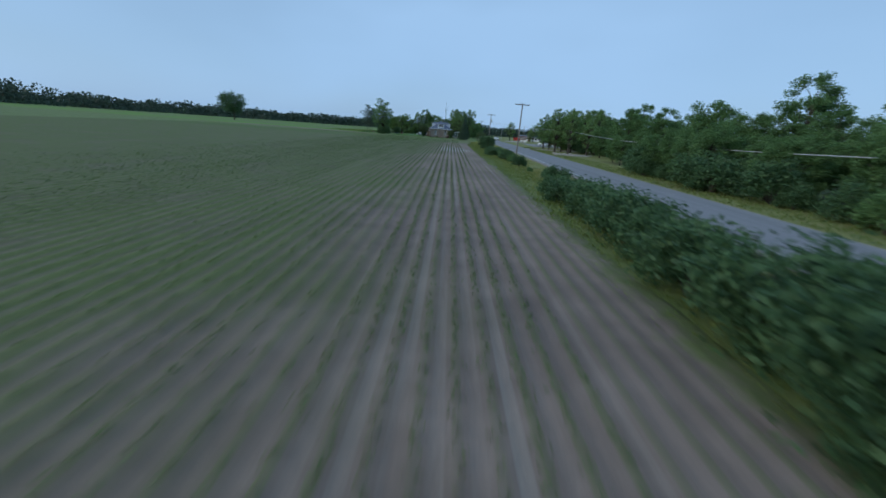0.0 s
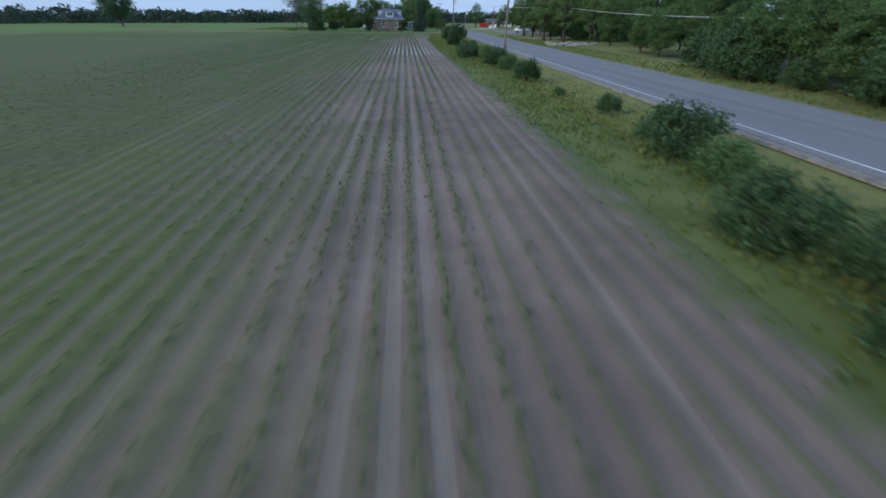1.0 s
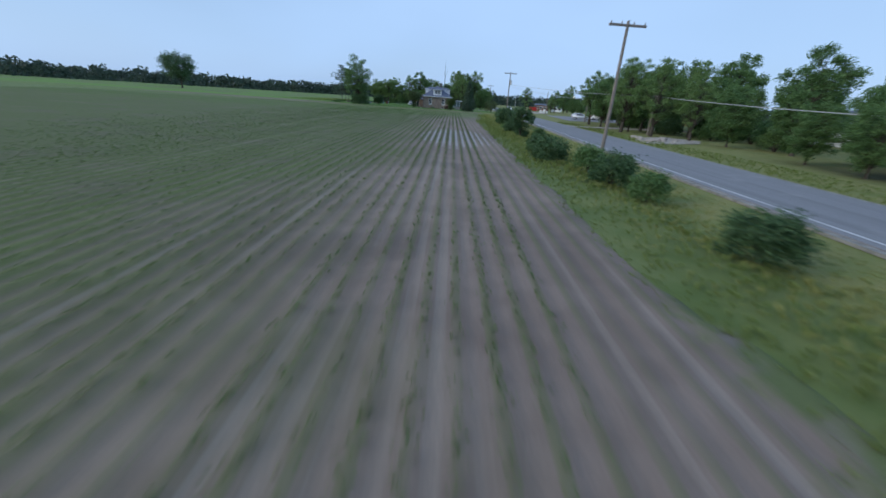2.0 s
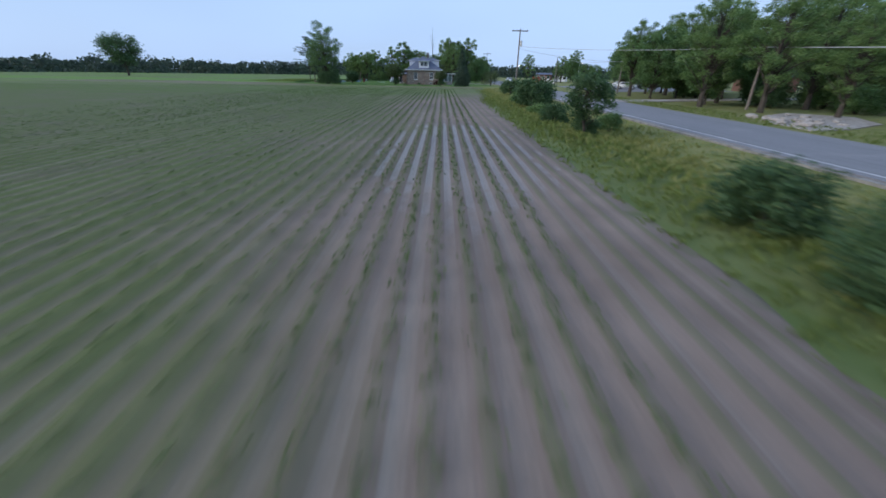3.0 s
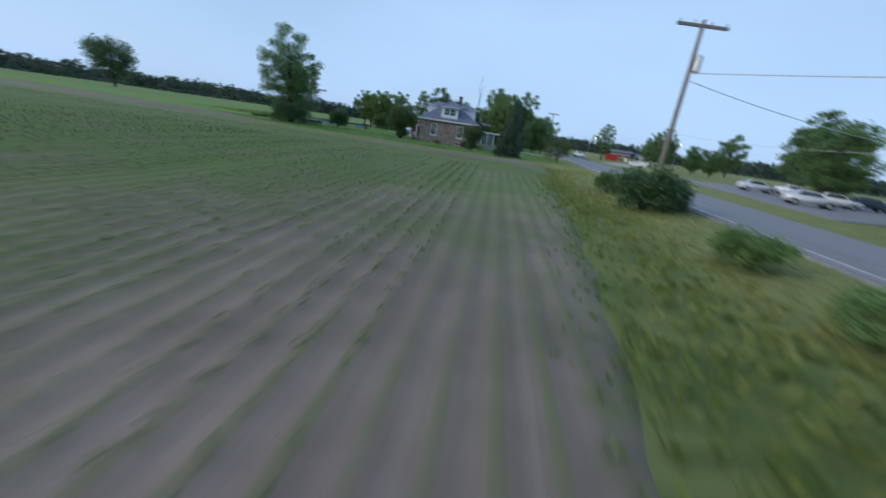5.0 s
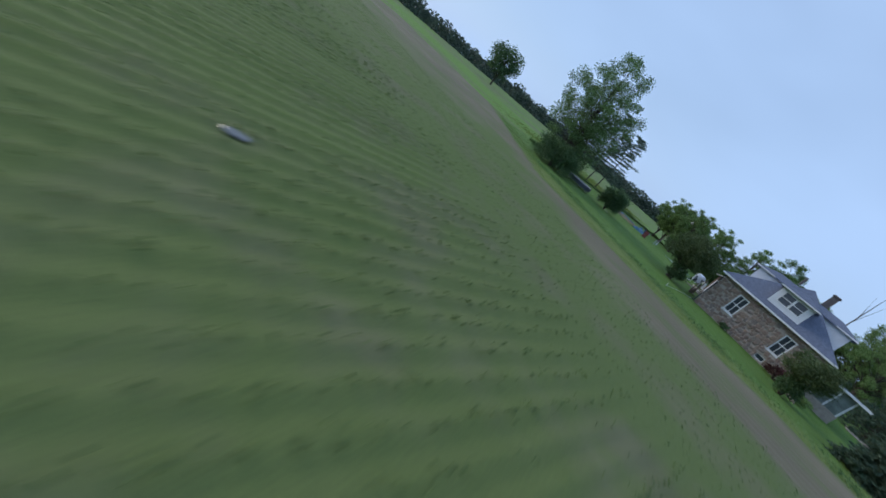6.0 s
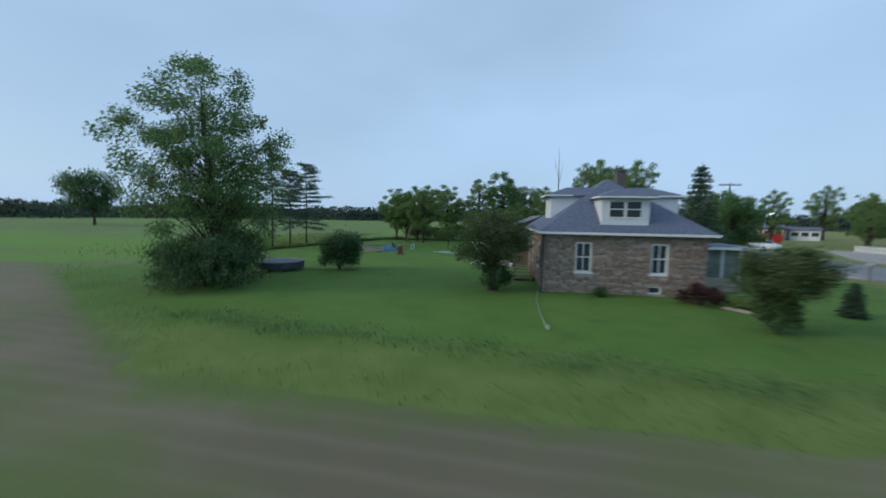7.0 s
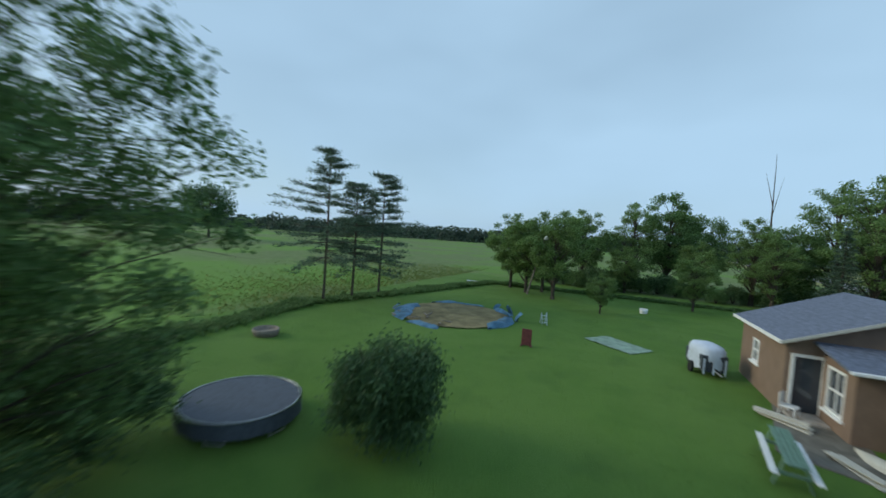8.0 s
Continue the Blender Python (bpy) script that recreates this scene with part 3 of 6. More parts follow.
def field_sheet():
    """Bare seedbed with low ridges along the rows."""
    xs = np.arange(-75, FIELD_X + 3.6, 0.125)
    ys = np.r_[np.arange(-175, FIELD_Y - 0.5, 1.5), np.arange(FIELD_Y, FIELD_Y + 17, 1.0)]
    vs = []
    for j, y in enumerate(ys):
        for x in xs:
            rim = field_edge(y) + 0.45 * noise.noise(Vector((0, y * 0.35, 5)))
            low = max(0.0, min(1.0, (rim - x) / 1.2, (FIELD_Y - 0.35 + 0.09 * min(10.0, max(-8.0, x)) + min(15.0, 0.56 * max(0.0, -9 - x)) + 0.6 * noise.noise(Vector((x * 0.3, 0, 7))) - y) / 1.2))
            ridge = 0.02 * math.cos(2 * math.pi * (x - ROW_X) / ROW) * max(0.0, min(1.0, (-28 - y) / 3))
            z = (-0.03 if low > 0 or y > -20 else -0.45) + 0.08 * min(1.0, low * 2) + low * ridge + 0.02 * low * noise.noise(Vector((x * 0.8, y * 0.5, 1)))
            vs.append((x, y, z))
    w = len(xs)
    fs = [(j * w + i, j * w + i + 1, (j + 1) * w + i + 1, (j + 1) * w + i) for j in range(len(ys) - 1) for i in range(w - 1)]
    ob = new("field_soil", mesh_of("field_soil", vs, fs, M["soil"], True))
    return tagged(ob, "grey-brown bare soil field with ridged crop rows and green weeds", "crop field", "", "structure")


field_sheet()


def road_x(y):
    return 21.8 + 0.022 * (y + 75)


def strip(name, a, b, z, material, parent=None, y0=-420.0, y1=900.0, thick=0.0, step=20.0):
    ys = np.arange(y0, y1 + 0.1, step)
    vs, fs = [], []
    for y in ys:
        x = road_x(y)
        vs += [(x + a, y, z - thick), (x + a, y, z), (x + b, y, z), (x + b, y, z - thick)]
    for i in range(len(ys) - 1):
        o = 4 * i
        fs += [(o + 1, o + 2, o + 6, o + 5), (o, o + 1, o + 5, o + 4), (o + 2, o + 3, o + 7, o + 6)]
    me = mesh_of(name, vs, fs, material)
    ob = new(name, me)
    ob.parent = parent
    return ob


road = strip("road", 0.0, 6.3, 0.10, M["asphalt"], thick=0.16)
tagged(road, "worn grey asphalt two-lane country road", "road", "", "structure")
strip("edge_line", 0.45, 0.56, 0.104, M["line"], road)["label"] = "white painted edge line"
tagged(strip("road_shoulder", -0.3, 0.0, 0.06, M["shoulder"], thick=0.1), "pale gravel road shoulder", "road shoulder", "", "structure")
tagged(strip("road_shoulder", 6.3, 6.8, 0.06, M["shoulder"], thick=0.1), "pale gravel road shoulder", "road shoulder", "", "structure")


def slab(name, pts, z, material, label, category):
    vs = [(x, y, z) for x, y in pts] + [(x, y, -0.1) for x, y in pts]
    n = len(pts)
    fs = [tuple(range(n))] + [(i, i + n, (i + 1) % n + n, (i + 1) % n) for i in range(n)]
    ob = new(name, mesh_of(name, vs, fs, material))
    return tagged(ob, label, category, "", "structure")


slab("driveway", [(28.6, -55.5), (33, -54), (42, -50.5), (62, -43), (62, -40), (42, -47), (33, -50.5), (28.6, -51)], 0.07, M["gravel"], "pale gravel driveway off the road", "driveway")
slab("driveway", [(29.8, -79), (33, -78), (38, -75), (41, -70), (38, -67), (34, -70), (30.4, -75)], 0.06, M["gravel"], "pale gravel and sand yard patch beside the road", "gravel patch")
slab("parking_lot", [(36, -28), (70, -14), (70, 12), (38, 6)], 0.06, M["asphalt"], "grey asphalt parking lot", "parking lot")
slab("driveway", [(33.8, 28), (41, 44), (46, 42), (44, 28), (38, 20), (34.0, 22)], 0.065, M["gravel"], "pale paved forecourt across the road", "forecourt")
slab("driveway", [(13, 14.5), (25.4, 11), (25.4, 14), (13, 18)], 0.07, M["gravel"], "pale gravel house driveway", "driveway")


def rockery():
    """Pale boulders on a sandy bed."""
    rng = np.random.default_rng(17)
    for k in range(26):
        bm = bmesh.new()
        bmesh.ops.create_icosphere(bm, subdivisions=2, radius=1.0)
        for v in bm.verts:
            v.co *= 0.8 + 0.45 * noise.noise(v.co * 1.3 + Vector((k * 5.0, 0, 0)))
        r = rng.uniform(0.2, 0.55)
        f = rng.uniform(0, 1)
        stone = thing("boulder", pose(30.6 + 5.4 * f + rng.normal() * 0.5, -76.0 + 4.2 * f + rng.normal() * 1.3, r * 0.25, 0, 0, rng.uniform(0, 360)) @ Matrix.Diagonal((r, r * 0.8, r * 0.6, 1)), "pale weathered boulder in a roadside rock bed", "boulder", "roadside rock bed")
        part("rock", bm, M["rock"], stone)

    for x, y, r in ((30.9, 29.2, 0.5), (31.5, 30.3, 0.42), (31.2, 31.2, 0.36), (31.9, 31.9, 0.45), (30.7, 30.6, 0.3)):
        bm = bmesh.new()
        bmesh.ops.create_icosphere(bm, subdivisions=2, radius=1.0)
        for v in bm.verts:
            v.co *= 0.8 + 0.45 * noise.noise(v.co * 1.3 + Vector((x * 5.0, 0, 0)))
        stone = thing("boulder", pose(x, y, r * 0.25 + 0.06, 0, 0, 60 * x) @ Matrix.Diagonal((r, r * 0.8, r * 0.6, 1)), "pale weathered boulder at the forecourt edge", "boulder", "forecourt boulders")
        part("rock", bm, M["rock"], stone)


def puddle(m):
    rng = np.random.default_rng(2)
    pts = [(0.75 * math.cos(a) * rng.uniform(0.8, 1.1), 0.4 * math.sin(a) * rng.uniform(0.8, 1.15)) for a in np.linspace(0, 2 * math.pi, 19)[:-1]]
    vs = [(x, y, 0.0) for x, y in pts] + [(x * 1.12, y * 1.15, -0.05) for x, y in pts]
    n = len(pts)
    ob = new("puddle", mesh_of("puddle", vs, [tuple(range(n))] + [(i, i + n, (i + 1) % n + n, (i + 1) % n) for i in range(n)], M["water"]))
    ob.matrix_world = m
    return tagged(ob, "small rain puddle shining between green crop rows", "puddle", "", "structure")


rockery()
puddle(pose(2.4, -35.6, 0.1, 0, 0, 70) @ Matrix.Scale(0.27, 4))

# ---- the stone house ----
HOUSE = pose(0, 0, 0, 0, 0, 4.4)
house = thing("house", HOUSE, "one-and-a-half storey fieldstone farmhouse with grey hipped roof", "house")
WX0, WX1, WY0, WY1, WALL_H = 0.35, 8.55, 0.4, 9.4, 3.25


def wall_with_holes(x0, x1, z0, z1, holes, thick, material, name, parent, m, label=""):
    """A wall in the local xz plane, from y 0 inwards, with holes (x0, x1, z0, z1) right through it."""
    xs = sorted({x0, x1, *[h[0] for h in holes], *[h[1] for h in holes]})
    zs = sorted({z0, z1, *[h[2] for h in holes], *[h[3] for h in holes]})
    bm = bmesh.new()
    for i in range(len(xs) - 1):
        for j in range(len(zs) - 1):
            cx, cz = (xs[i] + xs[i + 1]) / 2, (zs[j] + zs[j + 1]) / 2
            if any(h[0] < cx < h[1] and h[2] < cz < h[3] for h in holes):
                continue
            box(bm, xs[i], 0, zs[j], xs[i + 1], thick, zs[j + 1])
    bmesh.ops.remove_doubles(bm, verts=bm.verts, dist=1e-4)
    bmesh.ops.transform(bm, matrix=m, verts=bm.verts)
    return part(name, bm, material, parent, label)


def sash_window(parent, m, w, h, panes=(1, 2), label="white wooden sash window", curtain=True):
    """A window in the local xz plane, its bottom centre at the origin, facing -y."""
    win = new("window")
    win.parent = parent
    win.matrix_local = m
    win.data = None
    bm = bmesh.new()
    t = 0.09
    box(bm, -w / 2, -0.06, 0, -w / 2 + t, 0.08, h)
    box(bm, w / 2 - t, -0.06, 0, w / 2, 0.08, h)
    box(bm, -w / 2 + t, -0.06, h - t, w / 2 - t, 0.08, h)
    box(bm, -w / 2 + t, -0.06, 0, w / 2 - t, 0.08, t * 0.8)
    box(bm, -w / 2 + t, -0.03, h * 0.5 - 0.03, w / 2 - t, 0.06, h * 0.5 + 0.03)
    for k in range(1, panes[1]):
        c = -w / 2 + w * k / panes[1]
        box(bm, c - 0.025, -0.025, t, c + 0.025, 0.05, h - t)
    part("frame", bm, M["white"], win, "white painted frame")
    part("sill", boxes((-w / 2 - 0.08, -0.14, -0.09, w / 2 + 0.08, 0.05, -0.002), bevel=0.012), M["white"], win, "white painted sill")
    for a, b in ((t, h * 0.5), (h * 0.5, h - t)):
        part("pane", boxes((-w / 2 + t, 0.02, a, w / 2 - t, 0.035, b)), M["glass"], win, "dark reflecting glass pane")
    if curtain:
        part("curtain", boxes((-w / 2 + t, 0.10, t, -w / 2 + w * 0.36, 0.12, h - t), (w / 2 - w * 0.36, 0.10, t, w / 2 - t, 0.12, h - t)), M["curtain"], win)
    return win


WIN_X, WIN_W, WIN_Z0, WIN_H = (2.4, 6.25), 0.86, 1.15, 1.62
holes = [(x - WIN_W / 2, x + WIN_W / 2, WIN_Z0, WIN_Z0 + WIN_H) for x in WIN_X] + [(5.75, 6.4, 0.12, 0.5)]
wall_with_holes(WX0, WX1, -0.2, WALL_H, holes, 0.4, M["mortar"], "wall", house, pose(0, WY0, 0), "fieldstone wall set in pale mortar")
side_turn = pose(WX0, WY1, 0, 0, 0, -90)
wall_with_holes(0, WY1 - WY0 - 0.4, -0.2, WALL_H, [(2.6, 3.5, 1.1, 2.7), (6.0, 6.9, 1.1, 2.7)], 0.4, M["mortar"], "wall", house, side_turn, "fieldstone wall set in pale mortar")
wall_with_holes(0, WY1 - WY0 - 0.4, -0.2, WALL_H, [(1.2, 2.1, 1.1, 2.7)], 0.4, M["mortar"], "wall", house, pose(WX1, WY0 + 0.4, 0, 0, 0, 90), "fieldstone wall set in pale mortar")
wall_with_holes(0, WX1 - WX0 - 0.8, -0.2, WALL_H, [], 0.4, M["mortar"], "wall", house, pose(WX1 - 0.4, WY1, 0, 0, 0, 180), "fieldstone wall set in pale mortar")
for x in WIN_X:
    sash_window(house, pose(x, WY0 + 0.1, WIN_Z0), WIN_W - 0.004, WIN_H)
    # flat stone arch over each window
    bm = bmesh.new()
    for k in range(5):
        a = -0.42 + 0.21 * k
        box(bm, a - 0.09, -0.03, 0.0, a + 0.09, 0.1, 0.3 + 0.04 * (2 - abs(k - 2)), bevel=0.012)
    bmesh.ops.transform(bm, matrix=pose(x, WY0, WIN_Z0 + WIN_H), verts=bm.verts)
    part("lintel", bm, M["stone"], house, "arched stone lintel")
sash_window(house, pose(WX0 + 0.1, WY1 - 3.05, 1.1, 0, 0, -90), 0.896, 1.6)
sash_window(house, pose(WX0 + 0.1, WY1 - 6.45, 1.1, 0, 0, -90), 0.896, 1.6)
sash_window(house, pose(WX1 - 0.1, WY0 + 2.05, 1.1, 0, 0, 90), 0.896, 1.6)
cellar = part("cellar_window", boxes((5.752, WY0 + 0.1, 0.122, 6.398, WY0 + 0.16, 0.498)), M["glass"], house, "small cellar window")
part("frame", boxes((5.752, WY0 + 0.04, 0.122, 5.8, WY0 + 0.098, 0.498), (6.35, WY0 + 0.04, 0.122, 6.398, WY0 + 0.098, 0.498), (5.8, WY0 + 0.04, 0.45, 6.35, WY0 + 0.098, 0.498), (5.8, WY0 + 0.04, 0.122, 6.35, WY0 + 0.098, 0.17)), M["white"], cellar)

EX0, EX1, EY0, EY1, EAVE, PEAK = 0.0, 8.9, 0.0, 9.8, 3.3, 6.45
cx, ry0, ry1 = (EX0 + EX1) / 2, EY0 + 4.2, EY1 - 4.2


def hip(x0, x1, y0, y1, z0, z1, rx0, rx1, ry0, ry1, t=0.09):
    """A hipped roof shell with thickness."""
    lo = [(x0, y0, z0), (x1, y0, z0), (x1, y1, z0), (x0, y1, z0)]
    if rx1 - rx0 > ry1 - ry0:
        r = [(rx0, (ry0 + ry1) / 2, z1), (rx1, (ry0 + ry1) / 2, z1)]
        up = [(0, 1, 5, 4), (1, 2, 5), (2, 3, 4, 5), (3, 0, 4)]
    else:
        r = [((rx0 + rx1) / 2, ry0, z1), ((rx0 + rx1) / 2, ry1, z1)]
        up = [(0, 1, 4), (1, 2, 5, 4), (2, 3, 5), (3, 0, 4, 5)]
    vs = lo + r + [(x, y, z - t) for x, y, z in lo]
    fs = up + [(0, 6, 7, 1), (1, 7, 8, 2), (2, 8, 9, 3), (3, 9, 6, 0), (9, 8, 7, 6)]
    return vs, fs


roof = part("roof", hip(EX0, EX1, EY0, EY1, EAVE, PEAK, cx, cx, ry0, ry1), M["roof"], house, "grey asphalt shingle hipped roof")
part("fascia", boxes((EX0 - 0.03, EY0 - 0.03, EAVE - 0.12, EX1 + 0.03, EY0 - 0.003, EAVE + 0.005), (EX0 - 0.03, EY0, EAVE - 0.12, EX0 - 0.003, EY1, EAVE + 0.005), (EX1 + 0.003, EY0, EAVE - 0.12, EX1 + 0.03, EY1, EAVE + 0.005)), M["white"], roof, "white painted fascia and gutter")
part("chimney", boxes((5.35, 5.3, 5.5, 5.85, 5.8, 7.2), (5.29, 5.24, 7.05, 5.91, 5.86, 7.15), bevel=0.012), M["chimney"], roof, "dark brick chimney stack")
part("roof_vent", tube([(3.4, 5.4, 6.2), (3.4, 5.4, 6.85), (3.4, 5.4, 6.95)], [0.09, 0.09, 0.13], 10), M["chimney"], roof, "small grey vent pipe")


def dormer(m, w, label, double=True):
    """A shed-topped dormer with a low hipped roof; its front is at local y 0, its sill at z 0."""
    d = new("dormer")
    d.parent = house
    d.matrix_local = m
    h, back = 1.18, 3.2
    hole = [(-0.86, 0.86, 0.12, 1.06)] if double else []
    wall_with_holes(-w / 2, w / 2, -0.25, h, hole, 0.12, M["siding"], "front", d, Matrix(), label)
    for s in (-1, 1):
        x = s * (w / 2)
        vs = [(x, 0.12, -0.25), (x, 0.12, h), (x, back, h), (x - s * 0.1, 0.12, -0.25), (x - s * 0.1, 0.12, h), (x - s * 0.1, back, h)]
        fs = [(0, 1, 2), (5, 4, 3), (0, 3, 4, 1), (1, 4, 5, 2), (2, 5, 3, 0)]
        part("cheek", (vs, fs), M["siding"], d, "white siding cheek")
    part("dormer_roof", hip(-w / 2 - 0.22, w / 2 + 0.22, -0.35, back, h + 0.08, h + 0.62, 0, 0, 1.1, back - 0.02, 0.1), M["roof"], d, "grey shingle dormer roof")
    part("eave_board", boxes((-w / 2 - 0.24, -0.38, h - 0.0, w / 2 + 0.24, -0.352, h + 0.085), (-w / 2 - 0.248, -0.35, h - 0.0, -w / 2 - 0.222, 1.2, h + 0.085), (w / 2 + 0.222, -0.35, h - 0.0, w / 2 + 0.248, 1.2, h + 0.085)), M["white"], d, "white painted eave board")
    if double:
        for x in (-0.43, 0.43):
            part("sash", boxes((x - 0.425, -0.03, 0.122, x - 0.36, 0.05, 1.058), (x + 0.36, -0.03, 0.122, x + 0.425, 0.05, 1.058), (x - 0.36, -0.03, 0.99, x + 0.36, 0.05, 1.058), (x - 0.36, -0.03, 0.122, x + 0.36, 0.05, 0.19), (x - 0.36, -0.02, 0.57, x + 0.36, 0.04, 0.62)), M["white"], d, "white window sash")
            part("pane", boxes((x - 0.36, 0.01, 0.19, x + 0.36, 0.025, 0.99)), M["glass"], d, "dark reflecting glass")
    return d


dormer(pose(4.45, 0.55, 3.95), 2.4, "white siding dormer front")
dormer(pose(1.0, 4.4, 4.15, 0, 0, -90), 2.4, "white siding dormer front", False)
dormer(pose(8.2, 4.4, 4.15, 0, 0, 90), 2.4, "white siding dormer front", False)

# glazed side porch
porch = new("porch")
porch.parent = house
porch.matrix_local = pose(8.56, 2.6, 0) @ Matrix.Diagonal((1.3, 1, 1.05, 1))
part("porch_base", boxes((0, 0, -0.1, 2.3, 3.6, 0.75), bevel=0.02), M["mortar"], porch, "low stone porch base")
part("porch_glass", boxes((0.04, 0.05, 0.76, 2.25, 0.07, 2.3), (2.23, 0.1, 0.76, 2.25, 3.5, 2.3)), M["porch_glass"], porch, "large porch glazing")
for k in range(4):
    x = 0.04 + 0.72 * k
    part("post", boxes((x - 0.04, 0.0, 0.75, x + 0.05, 0.09, 2.35)), M["white"], porch)
for k in range(1, 5):
    y = 0.88 * k
    part("post", boxes((2.21, y - 0.05, 0.75, 2.3, y + 0.04, 2.35)), M["white"], porch)
part("porch_roof", ([(-0.02, -0.35, 2.52), (2.75, -0.35, 2.42), (2.75, 3.9, 2.42), (-0.02, 3.9, 2.52), (-0.02, -0.35, 2.36), (2.75, -0.35, 2.3), (2.75, 3.9, 2.3), (-0.02, 3.9, 2.36)], [(0, 1, 2, 3), (7, 6, 5, 4), (0, 4, 5, 1), (1, 5, 6, 2), (2, 6, 7, 3), (3, 7, 4, 0)]), M["roof"], porch, "flat grey porch roof")
part("porch_fascia", boxes((-0.02, -0.38, 2.3, 2.75, -0.353, 2.45), (2.753, -0.38, 2.28, 2.78, 3.9, 2.44)), M["white"], porch, "white painted fascia")

# rear wing with tan walls: a gabled block, a lean-to in front of it and a passage to the house
wing = new("rear_wing")
wing.parent = house
GX0, GX1, GY0, GY1, GE, GR = -2.0, 5.2, 14.7, 19.2, 2.68, 4.2
GXM = (GX0 + GX1) / 2
wall_with_holes(0, GY1 - GY0 - 0.2, -0.2, GE, [(1.2, 2.0, 1.0, 2.0)], 0.2, M["stucco"], "wing_wall", wing, pose(GX0, GY1 - 0.2, 0, 0, 0, -90), "tan stucco wall")
wall_with_holes(GX0, GX1, -0.2, GE, [(-1.75, -0.95 + 0.15, 0.1, 2.1)], 0.2, M["stucco"], "wing_wall", wing, pose(0, GY0 - 0.2, 0), "tan stucco wall")
wall_with_holes(0, GX1 - GX0, -0.2, GE, [], 0.2, M["stucco"], "wing_wall", wing, pose(GX1, GY1, 0, 0, 0, 180), "tan stucco wall")
for y in (GY0 - 0.2, GY1 - 0.2):
    part("gable", ([(GX0, y, GE), (GX1, y, GE), (GXM, y, GR - 0.12), (GX0, y + 0.2, GE), (GX1, y + 0.2, GE), (GXM, y + 0.2, GR - 0.12)], [(0, 1, 2), (5, 4, 3), (0, 3, 4, 1), (1, 4, 5, 2), (2, 5, 3, 0)]), M["stucco"], wing, "tan stucco gable")
for s, x in ((-1, GX0 - 0.3), (1, GX1 + 0.3)):
    a, b = (x, GE - 0.02), (GXM, GR)
    vs = [(a[0], GY0 - 0.6, a[1]), (b[0], GY0 - 0.6, b[1]), (b[0], GY1 + 0.4, b[1]), (a[0], GY1 + 0.4, a[1])]
    vs += [(x_, y_, z_ - 0.1) for x_, y_, z_ in vs]
    part("wing_roof", (vs, [(0, 1, 2, 3), (7, 6, 5, 4), (0, 4, 5, 1), (1, 5, 6, 2), (2, 6, 7, 3), (3, 7, 4, 0)]), M["roof"], wing, "grey shingle wing roof")
part("wing_trim", boxes((GX0 - 0.33, GY0 - 0.6, GE - 0.13, GX0 - 0.303, GY1 + 0.4, GE + 0.0)), M["white"], wing, "white painted fascia")
vs = [(GX0 - 0.3, GY0 - 0.63, GE - 0.13), (GXM, GY0 - 0.63, GR - 0.11), (GXM, GY0 - 0.63, GR - 0.0), (GX0 - 0.3, GY0 - 0.63, GE - 0.02)]
vs += [(x_, y_ + 0.027, z_) for x_, y_, z_ in vs]
part("wing_trim", (vs, [(0, 1, 2, 3), (7, 6, 5, 4), (0, 4, 5, 1), (1, 5, 6, 2), (2, 6, 7, 3), (3, 7, 4, 0)]), M["beige"], wing, "pale barge board")
wall_with_holes(0, 1.8, -0.2, 2.3, [(0.35, 1.45, 0.55, 2.05)], 0.18, M["stucco"], "wing_wall", wing, pose(-0.95, 14.5, 0, 0, 0, -90), "tan stucco wall")
wall_with_holes(0, 4.4, -0.2, 2.3, [], 0.18, M["stucco"], "wing_wall", wing, pose(-0.95, 12.52, 0), "tan stucco wall")
lean = [(-1.25, 12.2, 2.36), (3.6, 12.2, 2.36), (3.6, 14.48, 2.72), (-1.25, 14.48, 2.72)]
lean += [(x_, y_, z_ - 0.09) for x_, y_, z_ in lean]
part("wing_roof", (lean, [(0, 1, 2, 3), (7, 6, 5, 4), (0, 4, 5, 1), (1, 5, 6, 2), (2, 6, 7, 3), (3, 7, 4, 0)]), M["roof"], wing, "low grey lean-to roof")
part("gutter", boxes((-1.28, 12.08, 2.27, 3.6, 12.197, 2.37), bevel=0.015), M["white"], wing, "white painted gutter")
wall_with_holes(0, 3.1, -0.2, 2.6, [], 0.2, M["stucco"], "wing_wall", wing, pose(0.9, 12.515, 0, 0, 0, -90), "tan stucco wall")
link = [(0.55, 9.45, 2.95), (6.4, 9.45, 2.95), (6.4, 12.7, 2.75), (0.55, 12.7, 2.75)]
link += [(x_, y_, z_ - 0.1) for x_, y_, z_ in link]
part("wing_roof", (link, [(0, 1, 2, 3), (7, 6, 5, 4), (0, 4, 5, 1), (1, 5, 6, 2), (2, 6, 7, 3), (3, 7, 4, 0)]), M["roof"], wing, "low grey passage roof")
part("wing_trim", boxes((0.5, 9.85, 2.62, 0.547, 12.7, 2.9)), M["white"], wing, "white painted fascia")
door = part("door", boxes((-1.748, 14.56, 0.1, -0.802, 14.62, 2.098), bevel=0.01), M["glass"], wing, "dark glazed back door")
part("door_frame", boxes((-1.85, 14.42, 0.05, -1.75, 14.497, 2.2), (-0.96, 14.42, 0.05, -0.955, 14.497, 2.2), (-1.75, 14.42, 2.1, -0.96, 14.497, 2.2)), M["white"], door, "white door frame")
part("door_step", boxes((-1.95, 13.5, -0.05, -0.97, 14.49, 0.12), bevel=0.02), M["gravel"], wing, "concrete door step")
sash_window(wing, pose(-0.9, 13.6, 0.55, 0, 0, -90), 1.096, 1.5, label="white window")
